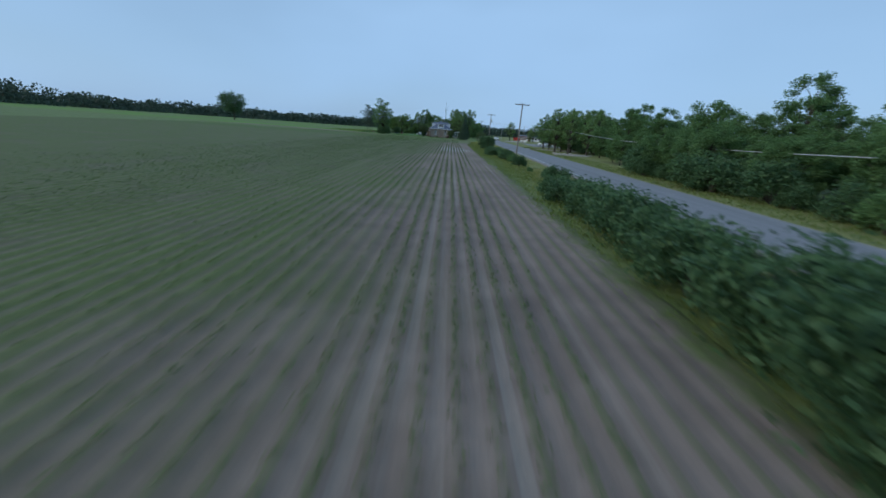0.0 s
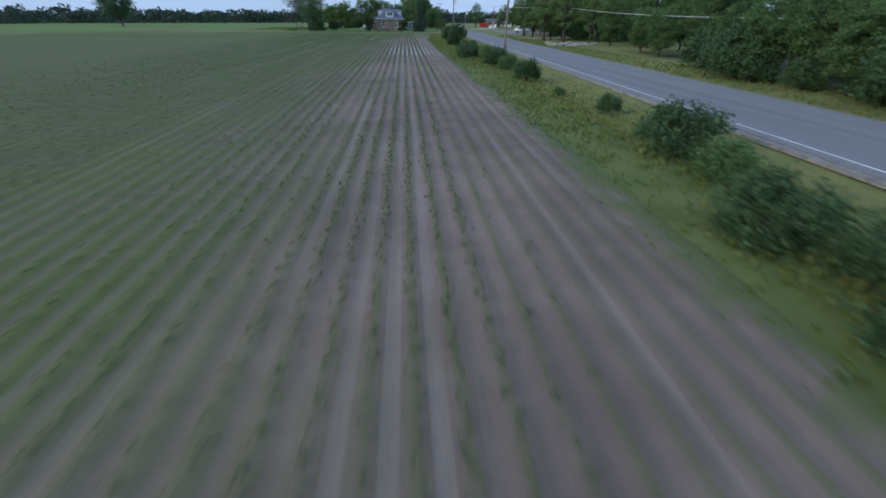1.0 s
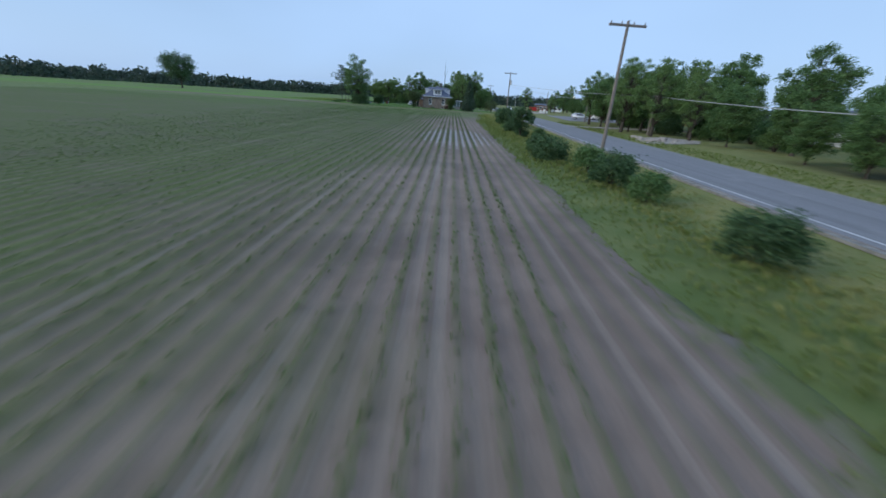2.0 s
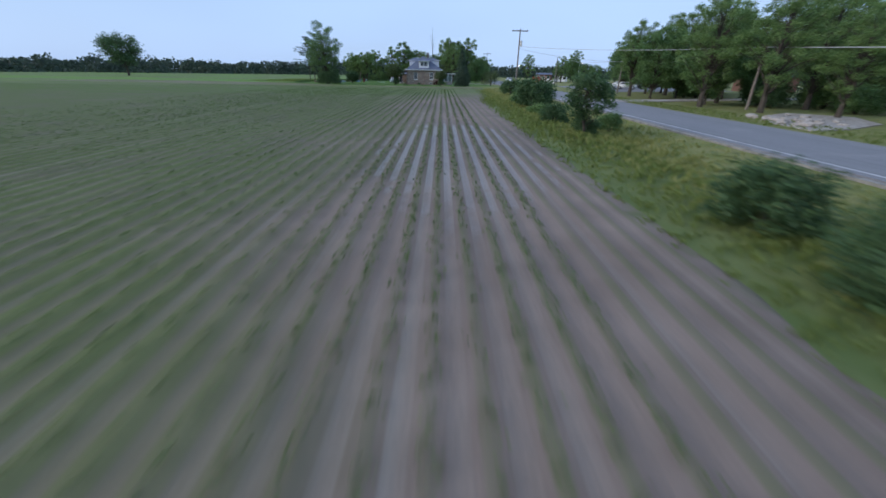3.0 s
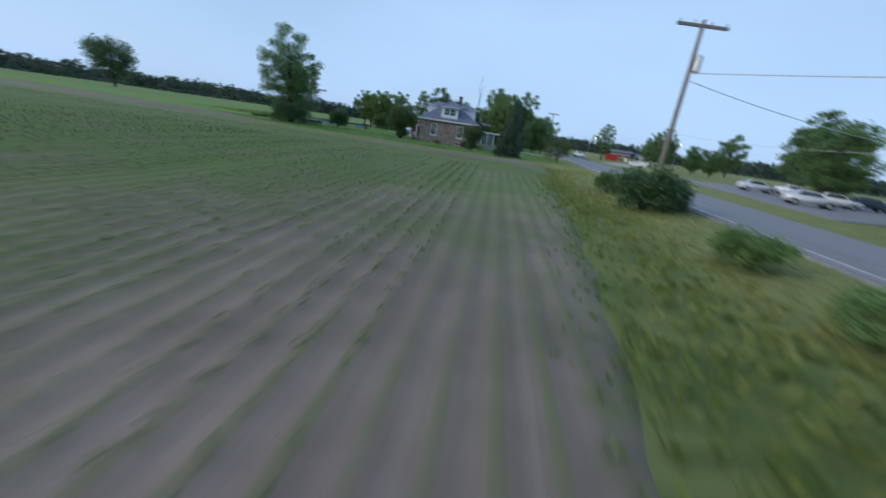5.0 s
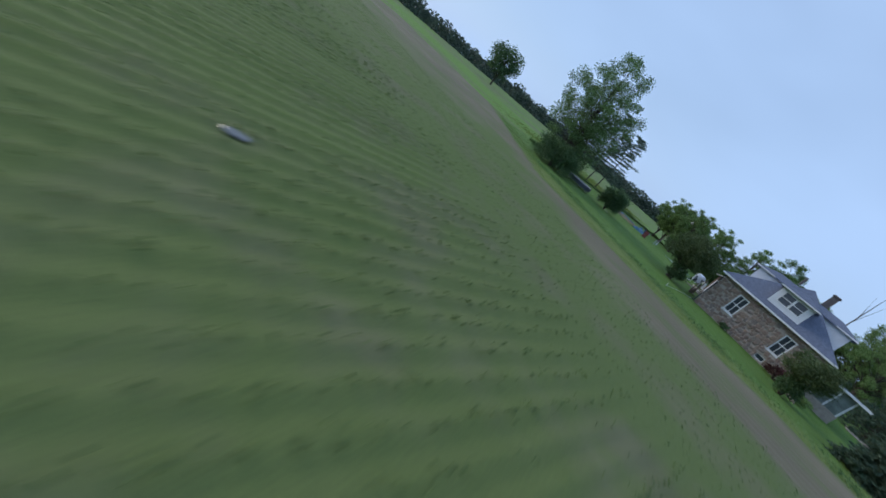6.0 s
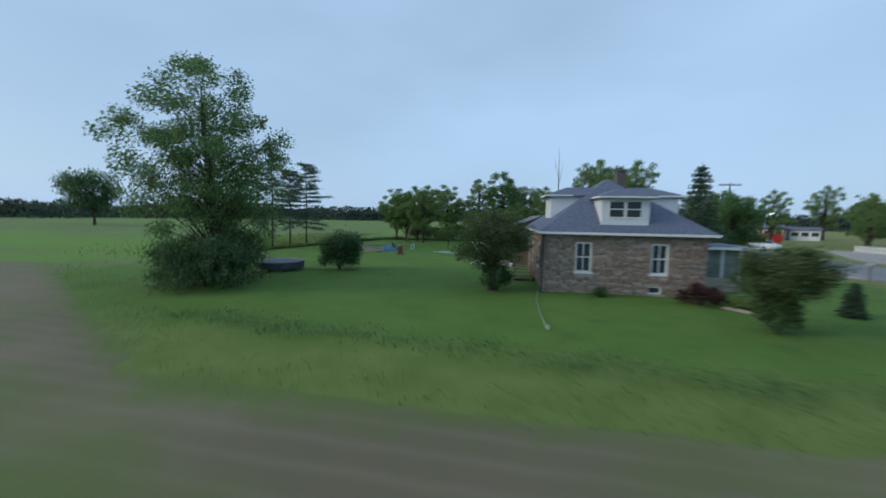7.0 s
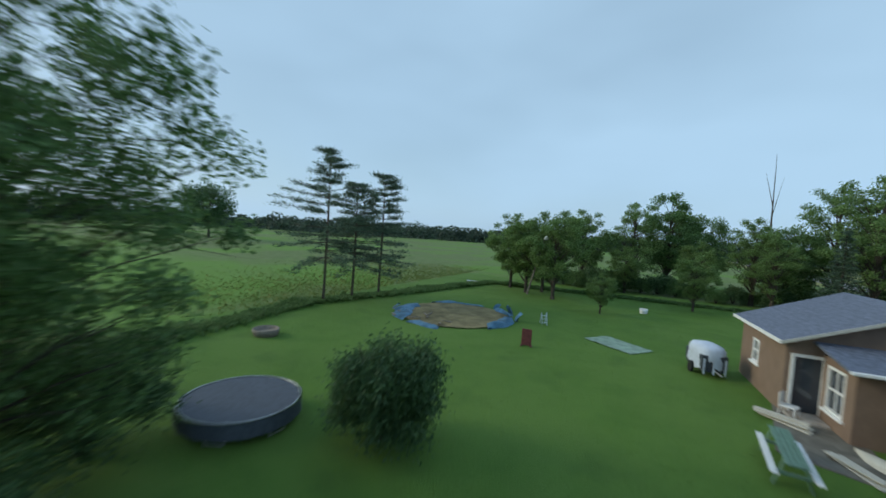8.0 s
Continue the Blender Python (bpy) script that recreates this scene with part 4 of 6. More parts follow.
sash_window(wing, pose(GX0 + 0.06, GY1 - 0.2 - 1.6, 1.0, 0, 0, -90), 0.796, 1.0, label="white window")

# wooden steps beside the house
steps = thing("wooden_steps", pose(-0.8, 4.6, 0), "weathered wooden outside steps with side boards", "steps")
for k in range(5):
    part("tread", boxes((-0.5, -0.9 + 0.28 * k, 0.17 * (k + 1) - 0.04, 0.5, -0.6 + 0.28 * k, 0.17 * (k + 1)), bevel=0.006), M["wood"], steps)
for s in (-0.53, 0.5):
    part("side_board", ([(s, -0.95, -0.02), (s, 0.55, -0.02), (s, 0.55, 0.85), (s, 0.3, 0.85), (s, -0.95, 0.12), (s + 0.03, -0.95, -0.02), (s + 0.03, 0.55, -0.02), (s + 0.03, 0.55, 0.85), (s + 0.03, 0.3, 0.85), (s + 0.03, -0.95, 0.12)], [(0, 1, 2, 3, 4), (9, 8, 7, 6, 5), (0, 5, 6, 1), (1, 6, 7, 2), (2, 7, 8, 3), (3, 8, 9, 4), (4, 9, 5, 0)]), M["wood"], steps)
    for y, zz in ((-0.9, 0.0), (0.45, 0.7)):
        part("post", boxes((s - 0.03, y, 0, s + 0.06, y + 0.09, zz + 1.1), bevel=0.006), M["wood"], steps)
    part("rail", tube([(s + 0.015, -0.86, 1.06), (s + 0.015, 0.5, 1.76)], [0.035, 0.035], 6), M["wood"], steps)

part("downspout", tube([(0.27, 0.22, 3.2), (0.27, 0.3, 3.05), (0.27, 0.3, 0.15), (0.2, 0.1, 0.08)], [0.045] * 4, 8), M["darkcar"], house, "dark downspout at the wall corner")

# ---- garden things ----


def trampoline(m):
    ob = thing("trampoline", m, "round black garden trampoline with pale rim on steel legs", "trampoline")
    R, H = 2.0, 0.75
    ring = [(R * math.cos(a), R * math.sin(a), H) for a in np.linspace(0, 2 * math.pi, 41)]
    n = 48
    vs = [(R * 1.02 * math.cos(2 * math.pi * k / n) * (1 + 0.012 * (k % 3)), R * 1.02 * math.sin(2 * math.pi * k / n) * (1 + 0.012 * (k % 3)), z) for z in (H - 0.02, 0.24) for k in range(n)]
    part("skirt", (vs, [(k, (k + 1) % n, n + (k + 1) % n, n + k) for k in range(n)]), M["black"], ob, "dark net skirt", True)
    part("rim", tube(ring, [0.02] * 41, 6), M["steel"], ob, "pale steel rim", True)
    vs, fs = [(0, 0, H - 0.03)], []
    for r in (0.6, 1.2, 1.96):
        vs += [(r * math.cos(a), r * math.sin(a), H - 0.03 + 0.02 * r / 1.96) for a in np.linspace(0, 2 * math.pi, 33)[:-1]]
    for k in range(32):
        fs.append((0, 1 + k, 1 + (k + 1) % 32))
        for b in (0, 1):
            o, p = 1 + 32 * b, 1 + 32 * (b + 1)
            fs.append((o + k, p + k, p + (k + 1) % 32, o + (k + 1) % 32))
    part("mat", (vs, fs), M["black"], ob, "black jumping mat")
    for k in range(6):
        a = k * math.pi / 3
        c, s = math.cos(a), math.sin(a)
        x, y = R * 0.94 * c, R * 0.94 * s
        part("leg", tube([(x - 0.3 * s, y + 0.3 * c, H), (x - 0.3 * s, y + 0.3 * c, 0.05), (x + 0.3 * s, y - 0.3 * c, 0.05), (x + 0.3 * s, y - 0.3 * c, H)], [0.025] * 4, 6), M["steel"], ob)
    return ob


trampoline(pose(-17.8, 3.4, 0) @ Matrix.Diagonal((0.78, 0.78, 0.85, 1)))


def pool_ruin(m):
    ob = thing("collapsed_pool", m, "collapsed round above-ground pool, torn blue liner round bare sand", "swimming pool")
    rng = np.random.default_rng(8)
    R = 4.7
    n = 96
    vs, fs = [(0, 0, 0.10)], []
    for r in (1.6, 3.0, 4.4):
        vs += [(r * math.cos(2 * math.pi * k / n), r * math.sin(2 * math.pi * k / n), 0.09 + rng.uniform(-0.03, 0.05)) for k in range(n)]
    for k in range(n):
        fs.append((0, 1 + k, 1 + (k + 1) % n))
        for b in (0, 1):
            o, p = 1 + n * b, 1 + n * (b + 1)
            fs.append((o + k, p + k, p + (k + 1) % n, o + (k + 1) % n))
    part("sand_bed", (vs, fs), M["sand"], ob, "bare weedy sand bed", True)
    # what is left of the liner: separate torn lengths, slumped outwards and inwards
    for a0, a1, wide, lift in ((158, 246, 1.0, 0.3), (252, 284, 0.45, 0.16), (326, 388, 0.75, 0.36), (392, 425, 0.4, 0.5), (82, 140, 0.3, 0.22)):
        steps = max(8, int((a1 - a0) / 2.5))
        vs, fs = [], []
        for k in range(steps + 1):
            a = radians(a0 + (a1 - a0) * k / steps)
            end = min(1.0, 5.0 * min(k, steps - k) / steps + 0.12)
            c = Vector((math.cos(a) * 3, math.sin(a) * 3, a0 * 0.1))
            for b in range(7):
                f = b / 6
                r = 4.85 - 1.5 * wide * end * (1 - f) + 0.35 * noise.noise(c + Vector((0, 0, f * 1.5)))
                z = 0.12 + lift * end * math.sin(math.pi * f) * (0.5 + 0.9 * abs(noise.noise(c * 1.7 + Vector((f * 2, 0, 0))))) - 0.1 * f
                vs.append((r * math.cos(a), r * math.sin(a), z))
        fs = [(7 * k + b, 7 * k + b + 1, 7 * (k + 1) + b + 1, 7 * (k + 1) + b) for k in range(steps) for b in range(6)]
        part("liner", (vs, fs), M["blue"], ob, "torn length of crumpled blue vinyl liner", True)
    for a, w, h, tip in ((18, 0.8, 0.75, 0.4), (40, 0.6, 0.9, -0.3), (66, 0.5, 0.55, 0.3), (196, 0.7, 0.5, -0.4)):
        t = radians(a)
        vs = []
        for i in range(7):
            f = i / 6 - 0.5
            for z in (0.0, 0.5, 1.0):
                r = 4.95 + tip * z * z + 0.12 * math.sin(i * 1.7)
                g = t + f * w / 4.9
                vs.append((r * math.cos(g), r * math.sin(g), 0.02 + h * z * (1 - 0.5 * abs(f + 0.1 * tip))))
        part("wall_panel", (vs, [(3 * i + b, 3 * i + b + 1, 3 * i + b + 4, 3 * i + b + 3) for i in range(6) for b in (0, 1)]), M["blue"], ob, "bent piece of pale blue pool wall", True)
    for k in range(9):
        x, y, turn = rng.normal() * 1.6 - 0.4, rng.normal() * 0.8 - 2.6, rng.uniform(0, 180)
        part("debris", boxes((-0.4, -0.07, 0.0, 0.4, 0.07, 0.05)), M["wood"], ob, "grey broken plank").matrix_local = pose(x, y, 0.13 + 0.03 * (k % 3), 0, 6 * (k % 3), turn)
    return ob


pool_ruin(pose(-19.2, 20.2, 0) @ Matrix.Scale(0.86, 4))

cart = thing("covered_trailer", pose(-5.0, 17.6, 0, 0, 0, 18) @ Matrix.Diagonal((0.66, 0.72, 0.92, 1)), "small trailer under a pale blue-white tarpaulin", "trailer")
vs, fs = [], []
for z, sx, sy in ((0.45, 0.84, 1.12), (1.0, 0.85, 1.14), (1.28, 0.84, 1.12), (1.46, 0.7, 0.95), (1.55, 0.3, 0.45)):
    for k in range(20):
        a = 2 * math.pi * k / 20
        f = 1 / max(abs(math.cos(a)), abs(math.sin(a))) ** 0.75
        w = 1 + 0.05 * math.sin(5 * a + z * 4) * (1.5 - z)
        vs.append((sx * math.cos(a) * f * w, sy * math.sin(a) * f * w, z + (0.16 * math.sin(a * 3 + 1) if z < 0.9 else 0)))
for b in range(4):
    for k in range(20):
        fs.append((20 * b + k, 20 * b + (k + 1) % 20, 20 * (b + 1) + (k + 1) % 20, 20 * (b + 1) + k))
fs.append(tuple(range(80, 100)))
part("tarpaulin", (vs, fs), M["tarp"], cart, "pale tarpaulin with folds", True)
part("body", boxes((-0.8, -1.1, 0.46, 0.8, 1.1, 1.1), bevel=0.03), M["darkcar"], cart, "dark trailer body")
part("chassis", boxes((-0.7, -1.15, 0.32, 0.7, 1.15, 0.45)), M["darkcar"], cart, "dark steel chassis")
for x in (-0.7, -0.1, 0.62):
    part("tarp_flap", boxes((x - 0.055, -1.2, 0.2, x + 0.055, -1.17, 0.95)), M["tarp"], cart, "pale hanging flap of the tarpaulin")
for sx in (-0.93, 0.93):
    bm = bmesh.new()
    bmesh.ops.create_cone(bm, cap_ends=True, segments=18, radius1=0.28, radius2=0.28, depth=0.16, matrix=pose(sx, 0, 0.28, 0, 90, 0))
    part("wheel", bm, M["tyre"], cart)
part("drawbar", tube([(0, -1.1, 0.38), (0, -2.0, 0.36)], [0.04, 0.035], 6), M["steel"], cart)

board = thing("leaning_board", pose(-13.0, 16.2, 0, 0, 0, 8) @ Matrix.Scale(0.78, 4), "rusty dark-red upright panel standing on the lawn", "panel")
part("panel", boxes((-0.33, -0.05, 0.05, 0.33, 0.05, 1.15), bevel=0.02), M["rust"], board)
part("foot", boxes((-0.36, -0.25, 0.0, -0.28, 0.25, 0.06)), M["rust"], board)
part("foot", boxes((0.28, -0.25, 0.0, 0.36, 0.25, 0.06)), M["rust"], board)

stool = thing("step_ladder", pose(-13.4, 22.0, 0, 0, 0, 30) @ Matrix.Scale(0.78, 4), "small pale blue-white pool ladder on the grass", "ladder")
for s in (-0.22, 0.2):
    part("rail", tube([(s, -0.3, 0), (s, 0.0, 1.0), (s, 0.35, 0)], [0.03, 0.03, 0.03], 6), M["tarp"], stool)
for k in range(3):
    part("rung", boxes((-0.22, -0.25 + 0.08 * k, 0.2 + 0.27 * k, 0.22, -0.15 + 0.08 * k, 0.23 + 0.27 * k)), M["tarp"], stool)


def tub(name, m, r, h, material, label, category):
    ob = thing(name, m, label, category)
    prof = [(r * 0.85, 0.0), (r, h * 0.5), (r * 1.02, h), (r * 0.92, h), (r * 0.88, h * 0.6), (0.01, h * 0.55)]
    vs, fs = [], []
    for rr, z in prof:
        vs += [(rr * math.cos(2 * math.pi * k / 24), rr * math.sin(2 * math.pi * k / 24), z) for k in range(24)]
    for b in range(len(prof) - 1):
        for k in range(24):
            fs.append((24 * b + k, 24 * b + (k + 1) % 24, 24 * (b + 1) + (k + 1) % 24, 24 * (b + 1) + k))
    part("bowl", (vs, fs), material, ob, "", True)
    return ob


tub("fire_ring", pose(-24.2, 9.2, 0), 0.62, 0.35, M["wood"], "low weathered round fire ring on the lawn", "fire ring")
tub("white_bucket", pose(-7.5, 32.0, 0), 0.3, 0.42, M["white"], "small white bucket on the lawn", "bucket")

sheet = thing("plastic_sheet", pose(-8.8, 19.9, 0, 0, 0, -35) @ Matrix.Scale(0.85, 4), "pale plastic sheet spread on the lawn", "plastic sheet")
vs, fs = [], []
for j in range(9):
    for i in range(13):
        x, y = -1.8 + 0.3 * i, -1.1 + 0.27 * j
        vs.append((x + 0.1 * noise.noise(Vector((x, y, 0))), y, 0.06 + 0.05 * noise.noise(Vector((x * 2, y * 2, 4)))))
for j in range(8):
    for i in range(12):
        fs.append((13 * j + i, 13 * j + i + 1, 13 * (j + 1) + i + 1, 13 * (j + 1) + i))
part("film", (vs, fs), plain("plastic_film", (0.22, 0.31, 0.24), 0.4, vary=0.4, scale=2), sheet, "", True)

table = thing("picnic_table", pose(-4.2, 9.4, 0, 0, 0, -5) @ Matrix.Diagonal((0.62, 1.27, 0.95, 1)), "green picnic table with two white benches", "picnic table")
for k in range(4):
    part("top_board", boxes((-0.37 + 0.19 * k, -0.95, 0.72, -0.2 + 0.19 * k, 0.95, 0.76), bevel=0.006), M["green"], table, "green painted board")
for s in (-0.8, 0.55):
    for k in (0, 1):
        part("bench_board", boxes((s + 0.13 * k, -0.95, 0.42, s + 0.12 + 0.13 * k, 0.95, 0.46), bevel=0.006), M["white"], table, "white painted bench board")
for y in (-0.7, 0.7):
    part("cross_beam", boxes((-0.78, y - 0.03, 0.34, 0.78, y + 0.03, 0.415)), M["green"], table)
    for s in (-1, 1):
        part("leg", tube([(s * 0.3, y + 0.05, 0.72), (s * 0.62, y + 0.05, 0.0)], [0.045, 0.045], 4), M["green"], table)

chair = thing("plastic_chair", pose(-3.0, 13.8, 0, 0, 0, 60), "white plastic garden chair beside the back door", "chair")
part("seat", boxes((-0.24, -0.24, 0.40, 0.24, 0.24, 0.44), bevel=0.015), M["white"], chair)
part("backrest", boxes((-0.24, 0.2, 0.46, 0.24, 0.25, 0.86), bevel=0.02), M["white"], chair)
for sx in (-0.21, 0.21):
    for sy in (-0.2, 0.2):
        part("leg", tube([(sx, sy, 0.41), (sx * 1.15, sy * 1.15, 0)], [0.025, 0.02], 6), M["white"], chair)

boat = thing("upturned_boat", pose(-1.7, 11.4, 0, 0, 0, 20) @ Matrix.Scale(0.55, 4), "pale upturned dinghy hull lying beside the wall", "boat")
vs, fs = [], []
for i in range(11):
    f = i / 10
    w = 0.55 * math.sin(math.pi * (0.12 + 0.88 * (1 - f) * 0.62 + 0.0)) * (1 - f ** 4)
    for k in range(9):
        a = math.pi * k / 8
        vs.append((w * math.cos(a), -1.2 + 2.4 * f, 0.02 + 0.42 * (math.sin(a) ** 0.8) * (1 - 0.5 * f ** 2)))
for i in range(10):
    for k in range(8):
        fs.append((9 * i + k, 9 * i + k + 1, 9 * (i + 1) + k + 1, 9 * (i + 1) + k))
fs.append(tuple(range(9)))
part("hull", (vs, fs), M["beige"], boat, "", True)

drain = thing("drain_pipe", pose(0.05, 0.2, 0), "long pale drain pipe lying on the lawn from the house corner", "drain pipe")
part("pipe", tube([(0, 0.0, 0.06), (-0.15, -2.2, 0.07), (-0.1, -4.6, 0.08), (0.05, -7.3, 0.1)], [0.013] * 4, 8), M["steel"], drain, "", True)
part("outlet", tube([(0.05, -7.3, 0.08), (0.07, -7.5, 0.14), (0.1, -7.6, 0.3)], [0.016, 0.018, 0.022], 8), M["white"], drain, "white raised pipe end", True)

lamp_post = thing("yard_lamp", pose(-17.8, 34.0, 0), "leaning wooden yard pole with a small white lamp among garden trees", "yard lamp")
part("pole", tube([(0, 0, -0.1), (0.7, 0, 2.9), (1.35, 0, 5.6)], [0.09, 0.08, 0.06], 8), M["pole"], lamp_post)
part("lamp_arm", tube([(1.32, 0, 5.5), (1.5, -0.25, 5.75), (1.6, -0.5, 5.8)], [0.025, 0.025, 0.025], 6), M["steel"], lamp_post)
part("lamp_head", tube([(1.6, -0.5, 5.52), (1.6, -0.5, 5.56), (1.6, -0.5, 5.78), (1.6, -0.5, 5.88)], [0.05, 0.2, 0.17, 0.05], 12), M["white"], lamp_post, "white lamp globe")

scrap = thing("scrap_pile", pose(-24.6, 37.2, 0, 0, 0, 20), "low pile of pale boards and sheets at the lawn edge", "scrap pile")
for k, (x, y, w, d, turn) in enumerate(((0, 0, 0.9, 0.3, 10), (0.5, 0.3, 0.7, 0.25, -25), (-0.5, 0.2, 0.6, 0.4, 40), (0.1, -0.3, 0.8, 0.2, 70))):
    part("board", boxes((-w, -d / 2, 0.0, w, d / 2, 0.05)), M["beige"] if k % 2 else M["tarp"], scrap).matrix_local = pose(x, y, 0.02 + 0.07 * k, 4, 3, turn)

patio = slab("patio", [(-4.1, 10.6), (-1.6, 9.6), (-1.4, 12.9), (-3.1, 15.3)], 0.035, M["concrete"], "worn grey concrete patio beside the rear wing", "patio")
for x, y, turn, n in ((-3.25, 13.1, 52, 2), (-2.35, 10.4, 24, 1)):
    planks = thing("timber_stack", pose(x, y, 0.04, 0, 0, turn), "short stack of weathered pale planks on the patio", "timber stack")
    for k in range(2 + n):
        part("plank", boxes((-0.11, -0.75, 0.0, 0.11, 0.75, 0.04), bevel=0.004), M["beige"], planks).matrix_local = pose(0.16 * (k % 2) - 0.08, 0.06 * k, 0.045 * k, 0, 0, 5 * k - 6)

mail = thing("mailbox", pose(22.8, 11.0, 0, 0, 0, 5), "pale rounded mailbox on a wooden post beside the road", "mailbox")
part("post", boxes((-0.05, -0.05, 0, 0.05, 0.05, 1.05), bevel=0.006), M["pole"], mail)
vs, fs = [], []
for y in (-0.25, 0.25):
    vs += [(-0.09, y, 1.05), (0.09, y, 1.05)] + [(0.09 * math.cos(a), y, 1.17 + 0.09 * math.sin(a)) for a in np.linspace(0, math.pi, 7)]
fs = [tuple(range(9))[::-1], tuple(range(9, 18))] + [(i, (i + 1) % 9, (i + 1) % 9 + 9, i + 9) for i in range(9)]
part("box", (vs, fs), M["steel"], mail)
part("flag", boxes((0.1, 0.05, 1.15, 0.115, 0.1, 1.33)), M["red"], mail)

# ---- poles and wires ----


def utility_pole(m, height, label, arm=True, r=0.13):
    ob = thing("utility_pole", m, label, "utility pole", "roadside utility poles")
    part("shaft", tube([(0, 0, -0.2), (0, 0, height * 0.5), (0, 0, height)], [r, r * 0.85, r * 0.65], 10), M["pole"], ob)
    if arm:
        a = part("crossarm", boxes((-1.2, -0.06, height - 0.32, 1.2, 0.06, height - 0.18), bevel=0.01), M["pole"], ob)
        for x in (-1.1, -0.4, 0.4, 1.1):
            part("insulator", tube([(x, 0, height - 0.18), (x, 0, height - 0.1), (x, 0, height - 0.02)], [0.035, 0.05, 0.02], 8), M["steel"], a)
        part("transformer", tube([(0.28, 0, height - 2.3), (0.28, 0, height - 2.2), (0.28, 0, height - 1.55), (0.28, 0, height - 1.45)], [0.05, 0.17, 0.17, 0.05], 12), M["steel"], ob, "grey transformer can") if height > 8.5 else None
    return ob


POLES = [(20.3, -36.0, 8.8, True), (19.6, -94.0, 8.4, True), (22.4, 30.0, 8.4, True), (37.2, -63.5, 5.3, False), (38.3, -31.5, 5.0, False), (40, 15, 7, False)]
for x, y, h, arm in POLES:
    if arm:
        utility_pole(pose(x, y, 0, 0, 0, 4), h, "tall grey wooden utility pole with crossarm beside the road")
    else:
        utility_pole(pose(x, y, 0), h, "plain grey wooden service pole among roadside trees", False, 0.13)


def wire(a, b, sag, r=0.018):
    ob = thing("overhead_wire", pose(0, 0, 0), "pale sagging overhead wire strung between roadside poles", "overhead wire", "overhead wires")
    a, b = Vector(a), Vector(b)
    pts = [a.lerp(b, k / 24) - Vector((0, 0, sag * 4 * (k / 24) * (1 - k / 24))) for k in range(25)]
    part("strand", tube(pts, [r] * 25, 5), M["wire"], ob)
    return ob


wire((29.5, -190, 6.4), (37.2, -63.5, 5.2), 2.2, 0.03)
wire((37.2, -63.5, 5.2), (20.3, -36, 6.5), 0.35, 0.022)
wire((37.2, -63.5, 4.9), (38.3, -31.5, 4.9), 0.5)
wire((20.3, -36, 6.2), (38.3, -31.5, 4.8), 0.4)
wire((38.3, -31.5, 4.9), (40, 15, 6.9), 0.6)

# ---- trees and shrubs ----


def scaled(x, y, turn, s, z=0.0):
    return pose(x, y, z, 0, 0, turn) @ Matrix.Scale(s, 4)


big = tree("tree", 11, 13.5, 5.5, 0.3, 0.16, 44000, M["leaf"], pose(-18.3, -2.0, 0, 0, 0, 20), "tall spreading broad-leaved tree with open crown and low limbs", limbs=36, trunk=0.28, clump=0.6, lean=(-0.5, 0.0), fan=0.03, gap=0.15, inner=0.25)
shrub("shrub", 23, 3.8, 3.3, 0.13, 11000, M["leaf_dark"], pose(-19.1, 0.3, 0), "tall leafy sapling growth behind the tall tree", waist=0.2)
shrub("shrub", 21, 5.2, 2.9, 0.14, 18000, M["leaf_dark"], pose(-17.5, -3.5, 0), "broad dense dark-green bush under the tall tree", waist=0.0)
shrub("shrub", 22, 3.0, 2.95, 0.12, 27000, M["leaf_dark"], pose(-13.85, 4.75, 0), "rounded dense dark-green bush on the lawn", waist=0.05)
tree("tree", 31, 4.4, 2.4, 1.3, 0.12, 20000, M["leaf_olive"], pose(-2.5, 0.2, 0), "small wide-topped ornamental tree close to the house wall", "small tree", limbs=12, trunk=0.16, clump=1.25, droop=0.3)
shrub("shrub", 32, 1.7, 1.7, 0.12, 3200, M["leaf_dark"], pose(-2.2, 0.1, 0), "low dark bush under the small ornamental tree")
tree("tree", 33, 3.1, 1.75, 1.2, 0.11, 13000, M["leaf_olive"], pose(8.45, -4.9, 0), "small spreading olive-green garden tree on the front lawn", "small tree", limbs=10, trunk=0.11, clump=1.25, droop=0.25)
shrub("shrub", 34, 1.4, 1.6, 0.11, 5200, M["leaf_dark"], pose(8.45, -4.9, 0), "dark low growth round the garden tree")
shrub("shrub", 35, 1.9, 1.0, 0.12, 2500, M["leaf_red"], pose(7.6, -0.7, 0), "low dark-red leaved shrub beside the house wall")
shrub("shrub", 38, 1.5, 0.75, 0.1, 2600, M["leaf_light"], pose(9.2, -1.3, 0), "low yellowish-green perennial clump in the house bed")
edging = thing("bed_edging", pose(0, 0, 0), "curved pale stone edging round the house bed", "garden edging")
for k in range(12):
    f = k / 11
    ex, ey = 8.3 + 0.9 * f + 0.15 * math.sin(3 * f), -1.35 - 1.5 * f
    part("edging_stone", boxes((-0.09, -0.045, -0.03, 0.09, 0.045, 0.11), bevel=0.02), M["rock"], edging).matrix_local = pose(ex, ey, 0.02, 0, 0, -58 + 7 * math.sin(k * 2.3))
shrub("shrub", 36, 0.8, 0.5, 0.1, 700, M["leaf_dark"], pose(3.2, -0.1, 0), "small dark plant at the foot of the house wall")
shrub("shrub", 37, 4.2, 3.8, 0.13, 7000, M["leaf_olive"], pose(20.4, -0.5, 0), "tall feathery olive-green shrub near the road", waist=0.2)
spruce("conifer", 41, 1.6, 1.0, pose(13.1, -1.6, 0), "small clipped cone-shaped conifer on the lawn", 12, 7000, "", "conifer", 0.5)
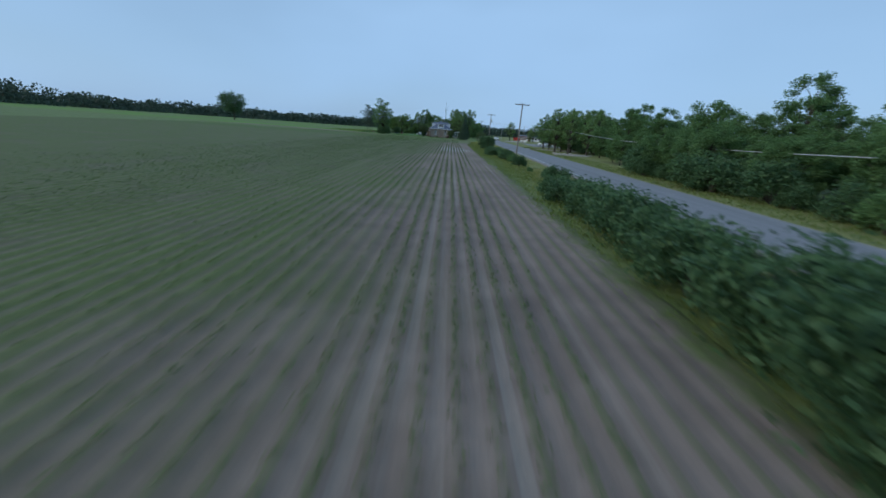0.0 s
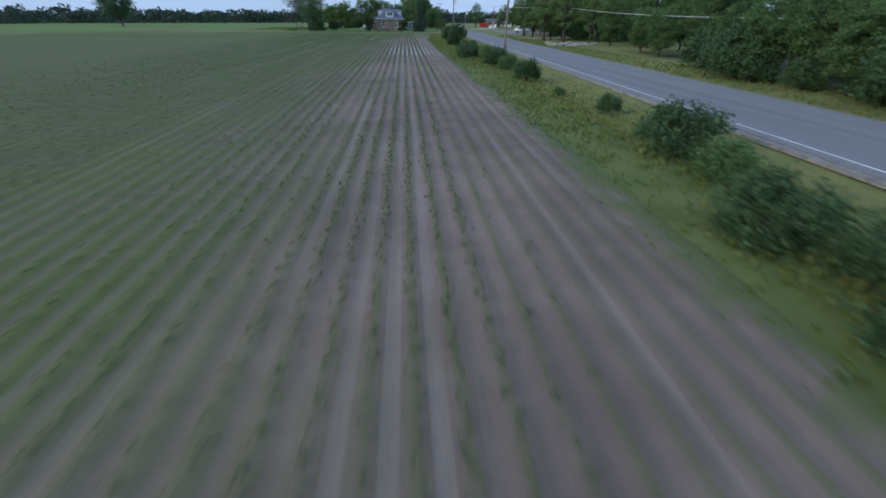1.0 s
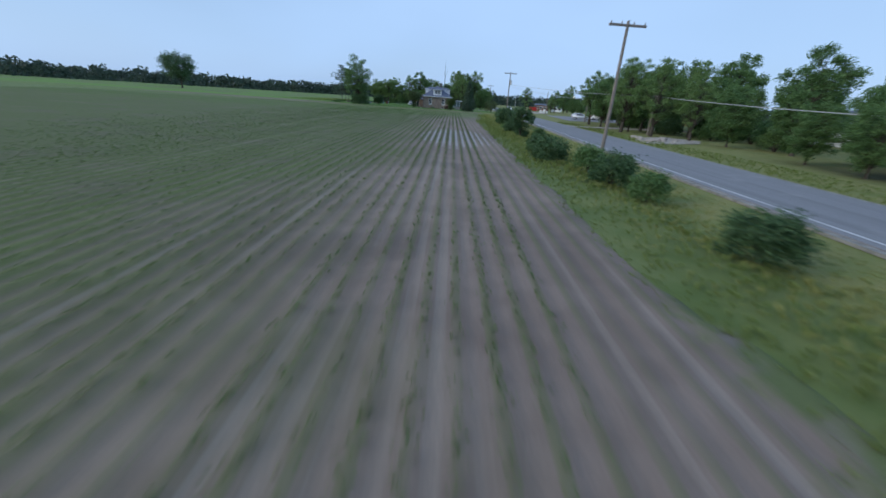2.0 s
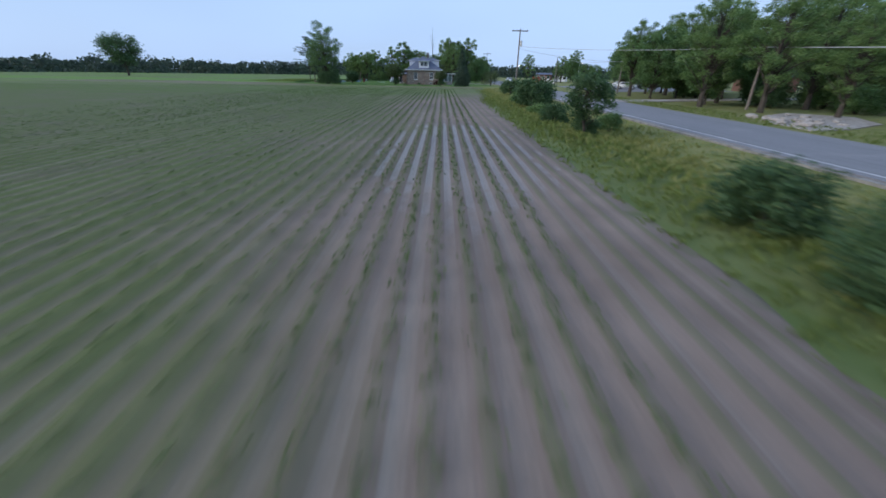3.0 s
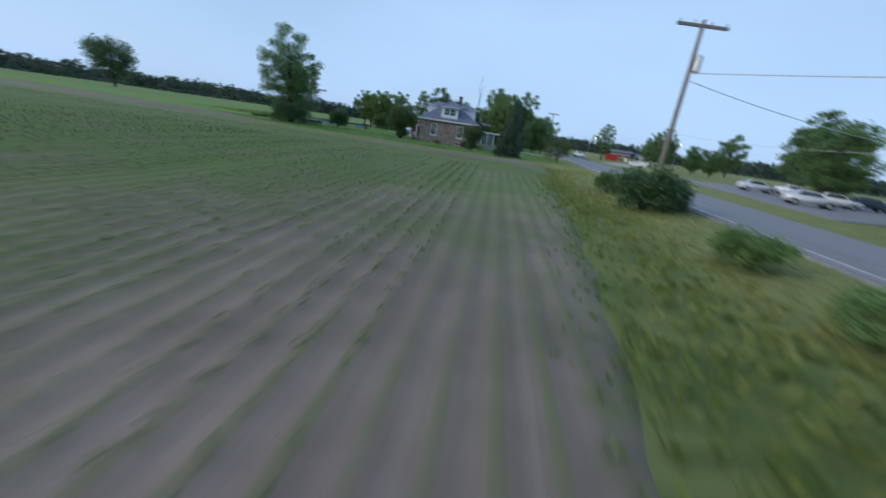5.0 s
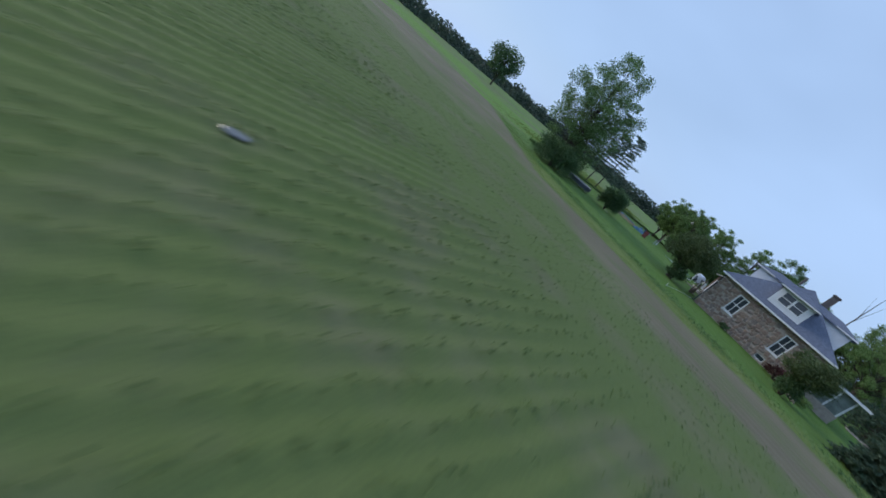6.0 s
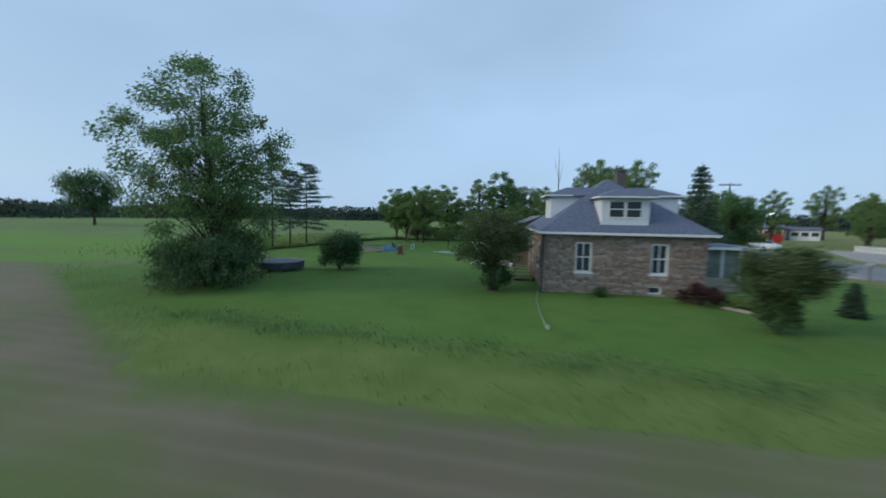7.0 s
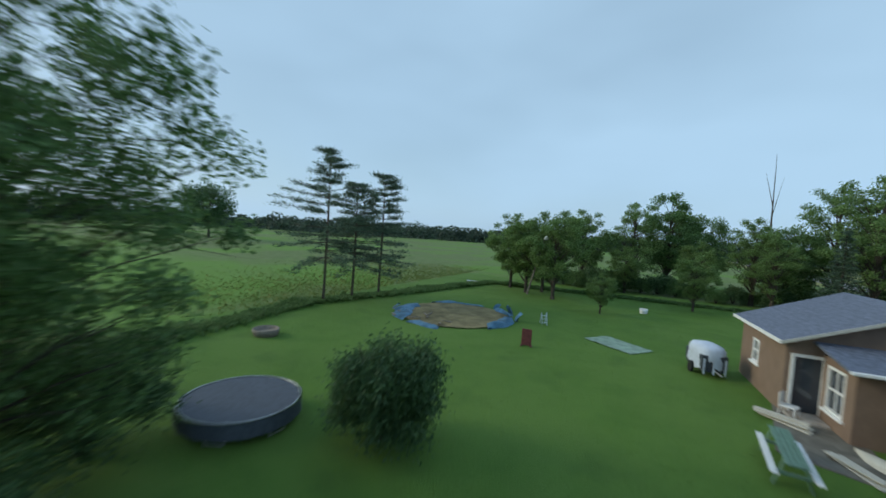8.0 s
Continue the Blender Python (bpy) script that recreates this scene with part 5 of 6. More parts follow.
spruce("spruce", 42, 4.2, 4.0, pose(13.2, -7.0, 0), "broad dark blue-green spruce at the lawn edge", 15, 16000)
spruce("spruce", 43, 9.2, 5.4, pose(14.3, 17.2, 0), "tall dark spruce behind the house", 18, 9000)
spruce("spruce", 44, 8.2, 3.8, pose(5.9, 37.0, 0), "tall dark spruce among the back trees", 18, 6000)
pine("pine", 51, 10.9, pose(-28.3, 17.2, 0), "tall open pine with bare lower trunk")
pine("pine", 52, 9.9, pose(-27.4, 22.6, 0), "tall open pine with bare lower trunk")
pine("pine", 53, 8.8, pose(-27.7, 19.6, 0), "slimmer open pine between two others")

# crowns that several trees share
oak = tree("tree", 61, 10.0, 4.3, 0.5, 0.24, 18000, M["leaf"], pose(42, -108, 0), "leafy broad-crowned roadside woodland tree", limbs=21, clump=0.82, fan=0.12, gap=0.17, group="roadside woodland")
elm = tree("tree", 62, 12.0, 4.2, 0.7, 0.24, 18000, M["leaf"], pose(45, -118, 0), "tall leafy roadside woodland tree", limbs=23, clump=0.74, gap=0.16, group="roadside woodland")
ash = tree("tree", 63, 11.0, 3.7, 1.2, 0.17, 16000, M["leaf_light"], pose(44, -62, 0), "tall lighter-green roadside tree with airy crown", limbs=22, clump=0.6, gap=0.15, group="roadside trees")
rng = np.random.default_rng(77)
for k in range(46):
    y = -176 + 1.95 * k + rng.uniform(-1, 1)
    for row, (x0, lo, hi) in enumerate(((33.2, 0.5, 0.85), (40.5, 0.65, 1.0))):
        if (y > -103 and row == 0) or -108 < y < -97 or rng.uniform() < 0.25:
            continue
        src = (oak, elm, oak)[rng.integers(0, 3)]
        copy_thing(src, scaled(x0 + rng.uniform(-1.5, 2.5) + max(0, (y + 110)) * 0.15, y, rng.uniform(0, 360), rng.uniform(lo, hi) * (0.78 if y < -108 else 0.85)))
for k in range(40):
    copy_thing((oak, elm)[k % 2], scaled(rng.uniform(51, 85), rng.uniform(-176, -98), rng.uniform(0, 360), rng.uniform(0.55, 0.75)))
for x, y, s, src in ((34.6, -60.5, 1.0, ash), (37.0, -57.4, 0.8, oak), (36.2, -66.5, 0.95, ash), (39.2, -70.5, 0.75, ash), (36.6, -46.3, 0.9, oak), (36.2, -40.8, 0.95, ash), (40.0, -76.5, 0.68, oak), (42.5, -82.5, 0.85, elm), (37.4, -90, 0.5, oak), (36.0, -96.3, 0.5, oak), (44, -40, 1.15, ash), (41, -44.5, 0.85, oak), (45.5, -47, 1.1, ash), (42.5, -57.5, 0.7, oak), (47, -64, 0.7, elm), (43, -31.5, 0.95, oak), (51, -36, 1.05, elm), (53, -44, 1.0, oak), (56, -28, 1.2, oak), (50, -20, 0.8, ash), (40.5, -54, 0.9, ash), (47, -53, 1.1, ash), (50, -60, 0.8, oak), (56, -52, 1.0, elm), (44, -36, 1.1, ash), (47.5, -28, 1.0, oak), (60, -60, 0.95, oak), (52, -72, 0.78, oak), (58, -80, 0.75, elm), (65, -68, 0.9, elm), (70, -50, 1.1, oak), (48, -10, 0.95, oak), (54, 2, 1.0, elm), (60, -24, 1.2, oak), (66, -36, 1.3, elm), (66, 83, 1.2, ash), (40, 54, 0.9, ash), (49.5, 48, 0.6, ash), (55, 36, 0.65, oak), (57, 32, 0.6, oak), (52, 52, 0.85, ash), (58, 60, 0.9, oak), (75, 60, 1.0, elm), (80, 40, 1.1, oak), (72, 20, 1.0, elm)):
    copy_thing(src, scaled(x, y, rng.uniform(0, 360), s))
garden = tree("tree", 64, 7.6, 3.5, 1.3, 0.17, 17000, M["leaf_light"], pose(-18.2, 35.0, 0), "rounded leafy garden tree with several stems", limbs=24, clump=0.55, fan=0.15, gap=0.13, group="back garden trees")
for x, y, s in ((-20.6, 37.5, 1.08), (-15.1, 33.0, 1.1), (-10.6, 29.2, 0.42), (-3.6, 37.0, 0.66), (-14.5, 47.5, 1.25), (-17.0, 37.0, 1.05)):
    copy_thing(garden, scaled(x, y, rng.uniform(0, 360), s))
for x, y, s, src in ((-9, 50, 1.05, ash), (-5, 54, 1.08, elm), (-2, 49, 0.85, garden), (2.5, 47, 0.9, ash), (6, 50, 0.9, oak), (10.6, 53, 1.3, ash), (14, 49, 1.1, elm), (17.5, 50, 1.35, ash), (10.8, 45.0, 1.3, ash), (12.3, 36, 1.05, ash), (-9.5, 45, 0.7, garden), (3.5, 44, 0.75, ash), (18.6, 20.5, 0.68, oak), (21.0, 27.5, 0.78, oak), (20.5, 36, 0.7, ash), (-21, 51, 0.8, oak), (18, 58, 1.1, oak), (-1, 62, 1.1, oak)):
    copy_thing(src, scaled(x, y, rng.uniform(0, 360), s))
bare = thing("dead_tree", pose(5.0, 54.5, 0), "thin bare dead tree rising above the back trees", "dead tree")
part("trunk", join(tube([(0, 0, -0.1), (0.2, 0, 9), (0.1, 0.1, 17.2)], [0.16, 0.1, 0.02], 6), tube([(0.2, 0, 10), (1.0, 0.3, 14.5)], [0.05, 0.01], 4), tube([(0.2, 0, 11), (-0.7, 0.2, 15)], [0.05, 0.01], 4)), M["bark"], bare)
lone = tree("tree", 71, 14.5, 6.8, 2.0, 0.55, 9000, M["leaf_dark"], pose(-109, 58, 0), "lone dark rounded tree far out in the field", limbs=15, clump=1.3, fan=0.2)

# verge bushes beside the field
bush = shrub("shrub", 81, 3.0, 2.3, 0.17, 5200, M["leaf"], pose(31.2, -141, 0), "leafy green roadside bush in rough grass", group="verge bushes", waist=0.05)
bush_d = shrub("shrub", 82, 3.0, 2.3, 0.17, 5200, M["leaf_dark"], pose(16.8, -65.6, 0) @ Matrix.Scale(1.15, 4), "large dense dark-green roadside bush", group="verge bushes", waist=0.05)
bush_l = shrub("shrub", 83, 2.6, 1.7, 0.17, 3200, M["leaf_light"], pose(17.5, -62, 0), "light green low roadside bush", group="verge bushes")
VERGE = [(15.2, -163.0, 0.9, bush_d), (14.9, -159.5, 1.05, bush_d), (14.7, -156.5, 1.02, bush_d), (14.9, -153.8, 0.95, bush_d), (14.9, -151.2, 0.85, bush_d), (15.3, -148.8, 0.78, bush_d), (15.4, -146.6, 0.82, bush_d), (15.6, -144.3, 0.78, bush_d), (15.5, -142.1, 0.75, bush_d), (15.9, -140.0, 0.68, bush_d), (15.1, -138.3, 0.62, bush_d), (16.2, -136.8, 0.62, bush_d), (15.3, -135.0, 0.55, bush_d), (17.0, -129.6, 0.6, bush_d), (16.8, -131.8, 0.48, bush), (17.2, -127.5, 0.3, bush), (17.8, -123.2, 0.3, bush_d), (17.0, -119.0, 0.22, bush),
         (16.9, -112.8, 0.55, bush_d), (17.0, -106.5, 0.55, bush), (16.6, -103.8, 0.6, bush_d), (16.6, -100.8, 0.7, bush), (15.1, -97.5, 0.62, bush_d), (15.3, -94.4, 0.62, bush_d), (16.2, -81.0, 0.4, bush_d), (18.3, -78.8, 0.45, bush), (15.7, -76.6, 0.55, bush_d), (16.3, -74.0, 0.4, bush_l), (15.9, -71.2, 0.6, bush_l), (17.6, -62.5, 1.0, bush_d), (17.2, -59.0, 0.7, bush_l), (16.9, -56.5, 0.6, bush_l), (17.8, -54.0, 0.6, bush_l),
         (19.0, -51.0, 0.7, bush_l), (19.2, -46.5, 0.7, bush_l), (19.4, -37.6, 0.85, bush_d), (20.9, -36.4, 0.7, bush_d), (19.3, -31.5, 0.6, bush)]
for x, y, s, src in VERGE:
    copy_thing(src, scaled(x, y, rng.uniform(0, 360), s * rng.uniform(0.95, 1.05), -0.15))
tree("tree", 84, 2.95, 1.25, 0.7, 0.12, 6500, M["leaf_dark"], pose(15.9, -81.6, 0.05), "small round-topped dark green tree in the grass verge", "small tree", limbs=9, trunk=0.07, clump=1.2)
# undergrowth along the wood's edge
for k in range(24):
    y = -176 + 3.0 * k + rng.uniform(-1.2, 1.2)
    copy_thing(bush_d, scaled(31.4 + rng.uniform(-1.0, 1.6) + max(0, y + 118) * 0.14, y, rng.uniform(0, 360), rng.uniform(0.6, 1.45)))
for x, y, s in ((41.5, -60.2, 1.0), (44.0, -56.0, 1.2), (46.5, -61.0, 1.3), (44.5, -66.5, 1.1), (48.5, -68.5, 1.4), (42.5, -43.8, 0.9), (45.0, -42.5, 1.1), (47.5, -39.5, 1.2), (50.5, -56.5, 1.4), (53.5, -62.0, 1.5), (46.0, -75.0, 1.3), (43.5, -79.0, 1.1)):
    copy_thing((bush_d, bush)[int(s * 10) % 2], scaled(x, y, rng.uniform(0, 360), s))
for k in range(26):
    copy_thing((bush_d, bush)[k % 2], scaled(-20 + 1.75 * k, 46.5 + rng.uniform(-1.5, 1.5), rng.uniform(0, 360), rng.uniform(0.6, 1.2)))

# ---- crop, grass and distance ----


def seedlings():
    rng = np.random.default_rng(5)
    spots, size = [], []
    rows = np.arange(ROW_X - 62 * ROW, FIELD_X - 2.4, ROW)
    for x in rows:
        near = x > -5
        step = 0.06 if near else 0.11
        ys = np.arange(-166, -28, step)
        gap = np.repeat([noise.noise(Vector((x * 0.9, yy * 0.05, 9))) for yy in ys[::12]], 12)[: len(ys)]
        keep = rng.uniform(size=len(ys)) < np.clip(0.72 + gap * 1.1 + (0 if near else 0.2), 0.12, 1) * min(1.0, max(0.05, (x + 21) / 14))
        y = ys[keep] + rng.normal(size=keep.sum()) * 0.05
        spots.append(np.stack([x + rng.normal(size=len(y)) * 0.055, y, np.full(len(y), 0.10)], 1))
        size.append(np.full(len(y), 0.065 if near else 0.09))
    for y in np.arange(-27.5, -20.0, 0.5):
        xs = np.arange(-40, FIELD_X + 1.5, 0.1)
        xs = xs[rng.uniform(size=len(xs)) < 0.55]
        spots.append(np.stack([xs + rng.normal(size=len(xs)) * 0.05, y + rng.normal(size=len(xs)) * 0.04, np.full(len(xs), 0.10)], 1))
        size.append(np.full(len(xs), 0.06))
    p, s = np.concatenate(spots), np.concatenate(size)
    p = np.repeat(p, 2, 0) + rng.normal(size=(2 * len(p), 3)) * [0.03, 0.03, 0.02]
    s = np.repeat(s, 2)
    v, f = leaves(rng, p, s, 0.75, 0.6)
    ob = new("crop_seedlings", np_mesh("crop_seedlings", v, f, M["crop"]))
    return tagged(ob, "rows of small green crop seedlings in bare soil", "crop seedlings", "", "stuff")


seedlings()
rng = np.random.default_rng(6)


def scatter(n, x0, x1, y0, y1, z=0.0):
    return np.stack([rng.uniform(x0, x1, n), rng.uniform(y0, y1, n), np.full(n, z)], 1)


verge = scatter(24000, 12.8, 22.0, -166, -14)
verge = verge[(verge[:, 0] < 20.9 + 0.022 * (verge[:, 1] + 75)) & (verge[:, 0] > FIELD_X - 0.7 + np.clip((verge[:, 1] + 60) * 0.09, 0, 3.4) + rng.normal(size=len(verge)) * 0.45)]
verge[:, 2] = np.where((verge[:, 0] > 15.5) & (verge[:, 0] < 20.5), -0.28 * np.sin(np.pi * (verge[:, 0] - 15.5) / 5), 0)
tall = 0.07 + 0.11 * np.clip(np.sin((verge[:, 0] - 13.2) * 0.45) + 0.25 * np.sin(verge[:, 1] * 0.3), 0, 1)
tall *= 1 + 0.6 * np.clip((verge[:, 1] + 104) / 16, 0, 1) * np.clip((-45 - verge[:, 1]) / 12, 0, 1)
green = rng.uniform(size=len(verge)) < np.clip(1.0 - (verge[:, 0] - 13.8) / 4.2, 0.06, 1)
tufts("verge_grass", rng, verge[green], tall[green], M["grass"], "tall green weeds and grass along the field verge", "grass", 5, 0.05, 0.7)
tufts("verge_dry_grass", rng, verge[~green], tall[~green], M["straw"], "tall yellowing grass beside the road", "grass", 5, 0.035, 0.6)
far_side = scatter(6000, 27.6, 33.0, -170, -40)
far_side = far_side[far_side[:, 0] > 29.0 + 0.022 * (far_side[:, 1] + 75)]
tufts("roadside_grass", rng, far_side, 0.16, M["grass"], "yellow-green grass between road and trees", "grass", 4, 0.05, 0.6)
edge = scatter(2500, -34, 16, 0, 1)
edge[:, 1] = -12.4 + rng.normal(size=2500) * 0.9 + 0.06 * np.clip(edge[:, 0], -8, 10) + 0.56 * np.clip(-9 - edge[:, 0], 0, 26)
tufts("field_edge_grass", rng, edge, 0.035, M["fresh"], "short fresh grass between the field and the lawn", "grass", 4, 0.03, 1.0)
wx = np.repeat(rng.uniform(-16, 14, 46), 90)
wy = -10.1 - 0.11 * wx + np.repeat(rng.normal(size=46) * 0.35, 90)
weeds = np.stack([wx, wy, np.zeros(4140)], 1) + rng.normal(size=(4140, 3)) * [0.75, 0.4, 0.11]
weeds[:, 2] = np.abs(weeds[:, 2]) + 0.03
v, f = leaves(rng, weeds, 0.1, 0.4)
tagged(new("field_edge_weeds", np_mesh("field_edge_weeds", v, f, M["leaf"])), "low clumps of rank green weeds along the lawn edge", "weeds", "", "stuff")
lawn = scatter(16000, -29, 20.5, -10.5, 30)
tufts("lawn_grass", rng, lawn, 0.022, M["lawn"], "short mown lawn grass", "lawn grass", 4, 0.025, 1.2)
rough = scatter(6000, 0, 1, 12, 50)
rough[:, 0] = -29.5 - np.abs(rng.normal(size=6000)) * 7
rough[:, 1] += rng.normal(size=6000) * 4
dry = rng.uniform(size=len(rough)) < 0.25
tufts("meadow_grass", rng, rough[dry], 0.13, M["straw"], "rough pale dry grass in the meadow", "grass", 5, 0.05, 0.9)
tufts("meadow_grass", rng, rough[~dry], 0.13, M["fresh"], "rough fresh green grass in the meadow", "grass", 5, 0.05, 0.9)
line = np.array([(-26.5, 3.0), (-26.9, 6.1), (-28.7, 15.8), (-26.4, 25.0), (-25.0, 32.0), (-23.5, 38.9), (-14.8, 39.5), (1.0, 41.0), (12.0, 42.0)])
f = rng.uniform(0, 8, 7000)
k = np.minimum(7, f.astype(int))
hedge = line[k] + (line[k + 1] - line[k]) * (f - k)[:, None]
hedge = np.concatenate([hedge, np.zeros((7000, 1))], 1) + rng.normal(size=(7000, 3)) * [0.4, 0.4, 0]
tall = 0.28 + 0.3 * np.array([max(0, noise.noise(Vector((x * 0.5, y * 0.5, 1)))) for x, y, z in hedge])
tufts("hedge_growth", rng, hedge, tall, M["leaf"], "low dark overgrown edge between the lawn and the meadow", "hedge", 7, 0.07, 0.9)


def far_woods():
    """Distant tree line on all sides, of many clumps with an uneven top."""
    rng = np.random.default_rng(9)
    cen, size = [], []
    for k in range(1200):
        a = 2 * math.pi * k / 1200 + rng.uniform(-0.006, 0.006)
        d = rng.uniform(240, 330)
        x, y = d * math.sin(a), d * math.cos(a) - 20
        h = rng.uniform(6.0, 9.0) * (0.95 if x < -60 and y > 100 else 1.25 if x < -60 else 1.0) * (1 + 0.5 * noise.noise(Vector((x * 0.02, y * 0.02, 0))))
        n = 190
        p = rng.normal(size=(n, 3)) * [4.6, 4.6, 0] + [x, y, 0]
        p[:, 2] = h * rng.uniform(0, 1, n) ** 0.55 * np.clip(1.15 - 0.02 * ((p[:, 0] - x) ** 2 + (p[:, 1] - y) ** 2), 0.15, 1.0)
        cen.append(p)
        size.append(np.full(n, 1.7))
    v, f = leaves(rng, np.concatenate(cen), np.concatenate(size), 0.2, 0.8)
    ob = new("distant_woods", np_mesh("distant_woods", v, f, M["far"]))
    return tagged(ob, "dark distant tree line round the fields", "woods", "", "stuff")


far_woods()

# ---- vehicles and buildings across the road ----


def car(m, material, label):
    ob = thing("car", m, label, "car", "parked cars")
    prof = [(-2.15, 0.32), (-2.2, 0.62), (-2.05, 0.86), (-1.0, 0.95), (-0.35, 1.42), (1.05, 1.45), (1.75, 1.0), (2.12, 0.92), (2.18, 0.5), (2.1, 0.3)]
    vs = [(-0.82 if z < 1.1 else -0.66, y, z) for y, z in prof] + [(0.82 if z < 1.1 else 0.66, y, z) for y, z in prof]
    n = len(prof)
    bm = bmesh.new()
    bv = [bm.verts.new(v) for v in vs]
    bm.faces.new(bv[:n])
    bm.faces.new(bv[n:][::-1])
    for i in range(n):
        bm.faces.new((bv[i], bv[i + n], bv[(i + 1) % n + n], bv[(i + 1) % n]))
    bmesh.ops.recalc_face_normals(bm, faces=bm.faces)
    bmesh.ops.bevel(bm, geom=list(bm.edges), offset=0.05, segments=2, affect="EDGES")
    body = part("body", bm, material, ob, "", True)
    part("windscreen", ([(-0.66, -0.97, 1.0), (0.66, -0.97, 1.0), (0.58, -0.42, 1.4), (-0.58, -0.42, 1.4)], [(0, 1, 2, 3)]), M["glass"], body)
    part("rear_window", ([(-0.6, 1.12, 1.42), (0.6, 1.12, 1.42), (0.66, 1.66, 1.07), (-0.66, 1.66, 1.07)], [(0, 1, 2, 3)]), M["glass"], body)
    for s in (-1, 1):
        part("side_window", ([(s * 0.835, -0.75, 1.0), (s * 0.835, 1.3, 1.02), (s * 0.69, 0.95, 1.38), (s * 0.69, -0.3, 1.36)], [(0, 1, 2, 3)]), M["glass"], body)
        for y in (-1.35, 1.3):
            bm = bmesh.new()
            bmesh.ops.create_cone(bm, cap_ends=True, segments=18, radius1=0.32, radius2=0.32, depth=0.2, matrix=pose(s * 0.76, y, 0.32, 0, 90, 0))
            w = part("wheel", bm, M["tyre"], ob)
            bm = bmesh.new()
            bmesh.ops.create_cone(bm, cap_ends=True, segments=12, radius1=0.19, radius2=0.17, depth=0.02, matrix=pose(s * 0.865, y, 0.32, 0, 90 * s, 0))
            part("rim", bm, M["steel"], w)
        part("headlight", boxes((s * 0.62 - 0.14, -2.23, 0.62, s * 0.62 + 0.14, -2.14, 0.76), bevel=0.02), M["white"], body)
        part("tail_light", boxes((s * 0.66 - 0.12, 2.1, 0.7, s * 0.66 + 0.12, 2.2, 0.84), bevel=0.02), M["red"], body)
    return ob


car(pose(31.2, 39.0, 0.1, 0, 0, 2), M["white"], "white sedan on the road near the red container")
for x, y, r, mat_, lab in ((42.1, -16.5, 70, "silver", "silver car parked in the lot"), (48.5, -11.0, 75, "white", "white car parked in the lot"), (55, -7.5, 80, "darkcar", "dark car parked in the lot"), (46, -2, 80, "silver", "silver car parked in the lot"), (53, 1.5, 80, "white", "white car parked in the lot"), (60, 4, 80, "darkcar", "dark car parked in the lot")):
    car(pose(x, y, 0.06, 0, 0, r), M[mat_], lab)


def shed(m, w, d, h, peak, wall, label, windows=3, group="low roadside buildings"):
    ob = thing("low_building", m, label, "building", group)
    bm = bmesh.new()
    box(bm, -w / 2, -d / 2, -0.1, w / 2, d / 2, h)
    part("wall", bm, wall, ob)
    vs = [(-w / 2 - 0.4, -d / 2 - 0.4, h), (w / 2 + 0.4, -d / 2 - 0.4, h), (w / 2 + 0.4, d / 2 + 0.4, h), (-w / 2 - 0.4, d / 2 + 0.4, h), (-w / 2 - 0.4, 0, h + peak), (w / 2 + 0.4, 0, h + peak)]
    part("roof", (vs, [(0, 1, 5, 4), (2, 3, 4, 5), (1, 2, 5), (3, 0, 4), (3, 2, 1, 0)]), M["roof"], ob, "grey pitched roof")
    for k in range(windows):
        x = -w / 2 + w * (k + 0.5) / windows
        win = part("window", boxes((x - 0.7, -d / 2 - 0.03, h * 0.35, x + 0.7, -d / 2 + 0.02, h * 0.8)), M["white"], ob, "white framed window")
        part("pane", boxes((x - 0.6, -d / 2 - 0.045, h * 0.4, x + 0.6, -d / 2 - 0.032, h * 0.75)), M["glass"], win)
    part("door", boxes((w / 2 - 1.6, -d / 2 - 0.04, 0, w / 2 - 0.6, -d / 2 + 0.02, 2.05)), M["white"], ob)
    return ob


shed(pose(52.5, 79.5, 0, 0, 0, -20), 6, 6, 2.6, 0.7, M["brick"], "low brown brick building with grey roof across the road")
shed(pose(59.5, 79, 0, 0, 0, -20), 5, 5, 2.3, 0.6, M["siding"], "long low white building across the road")
shed(pose(70, -58, 0, 0, 0, 90), 12, 8, 3.0, 2.2, M["siding"], "white house half hidden behind the roadside trees", 3, "houses behind trees")
shed(pose(76, -14, 0, 0, 0, 80), 10, 7, 3.0, 1.8, M["brick"], "brown brick house behind the parking lot", 3, "houses behind trees")
crate = thing("skip_container", pose(45.4, 64, 0, 0, 0, -25), "open-topped bright red steel container beside the building", "container")
part("body", boxes((-1.6, -1.0, 0.1, 1.6, -0.92, 1.7), (-1.6, 0.92, 0.1, 1.6, 1.0, 1.7), (-1.6, -0.92, 0.1, -1.52, 0.92, 1.7), (1.52, -0.92, 0.1, 1.6, 0.92, 1.7), (-1.52, -0.92, 0.1, 1.52, 0.92, 0.2)), M["red"], crate)
for k in range(6):
    part("rib", boxes((-1.4 + 0.54 * k, -1.06, 0.15, -1.3 + 0.54 * k, -1.003, 1.65)), M["red"], crate)
for x in (-1.3, 1.3):
    part("runner", boxes((x - 0.08, -0.95, 0.0, x + 0.08, 0.95, 0.1)), M["darkcar"], crate)
fence = thing("picket_fence", pose(44.5, 39, 0, 0, 0, -75) @ Matrix.Scale(0.82, 4), "weathered white picket fence across the road", "fence")
for k in range(24):
    part("picket", boxes((-4 + 0.34 * k, -0.015, 0.05, -3.86 + 0.34 * k, 0.015, 1.15)), M["white"], fence)
for z in (0.35, 0.9):
    part("rail", boxes((-4.05, 0.016, z, 4.1, 0.05, z + 0.09)), M["white"], fence)
for k in range(5):
    part("post", boxes((-4.0 + 2.0 * k, 0.052, 0, -3.9 + 2.0 * k, 0.15, 1.1)), M["white"], fence)


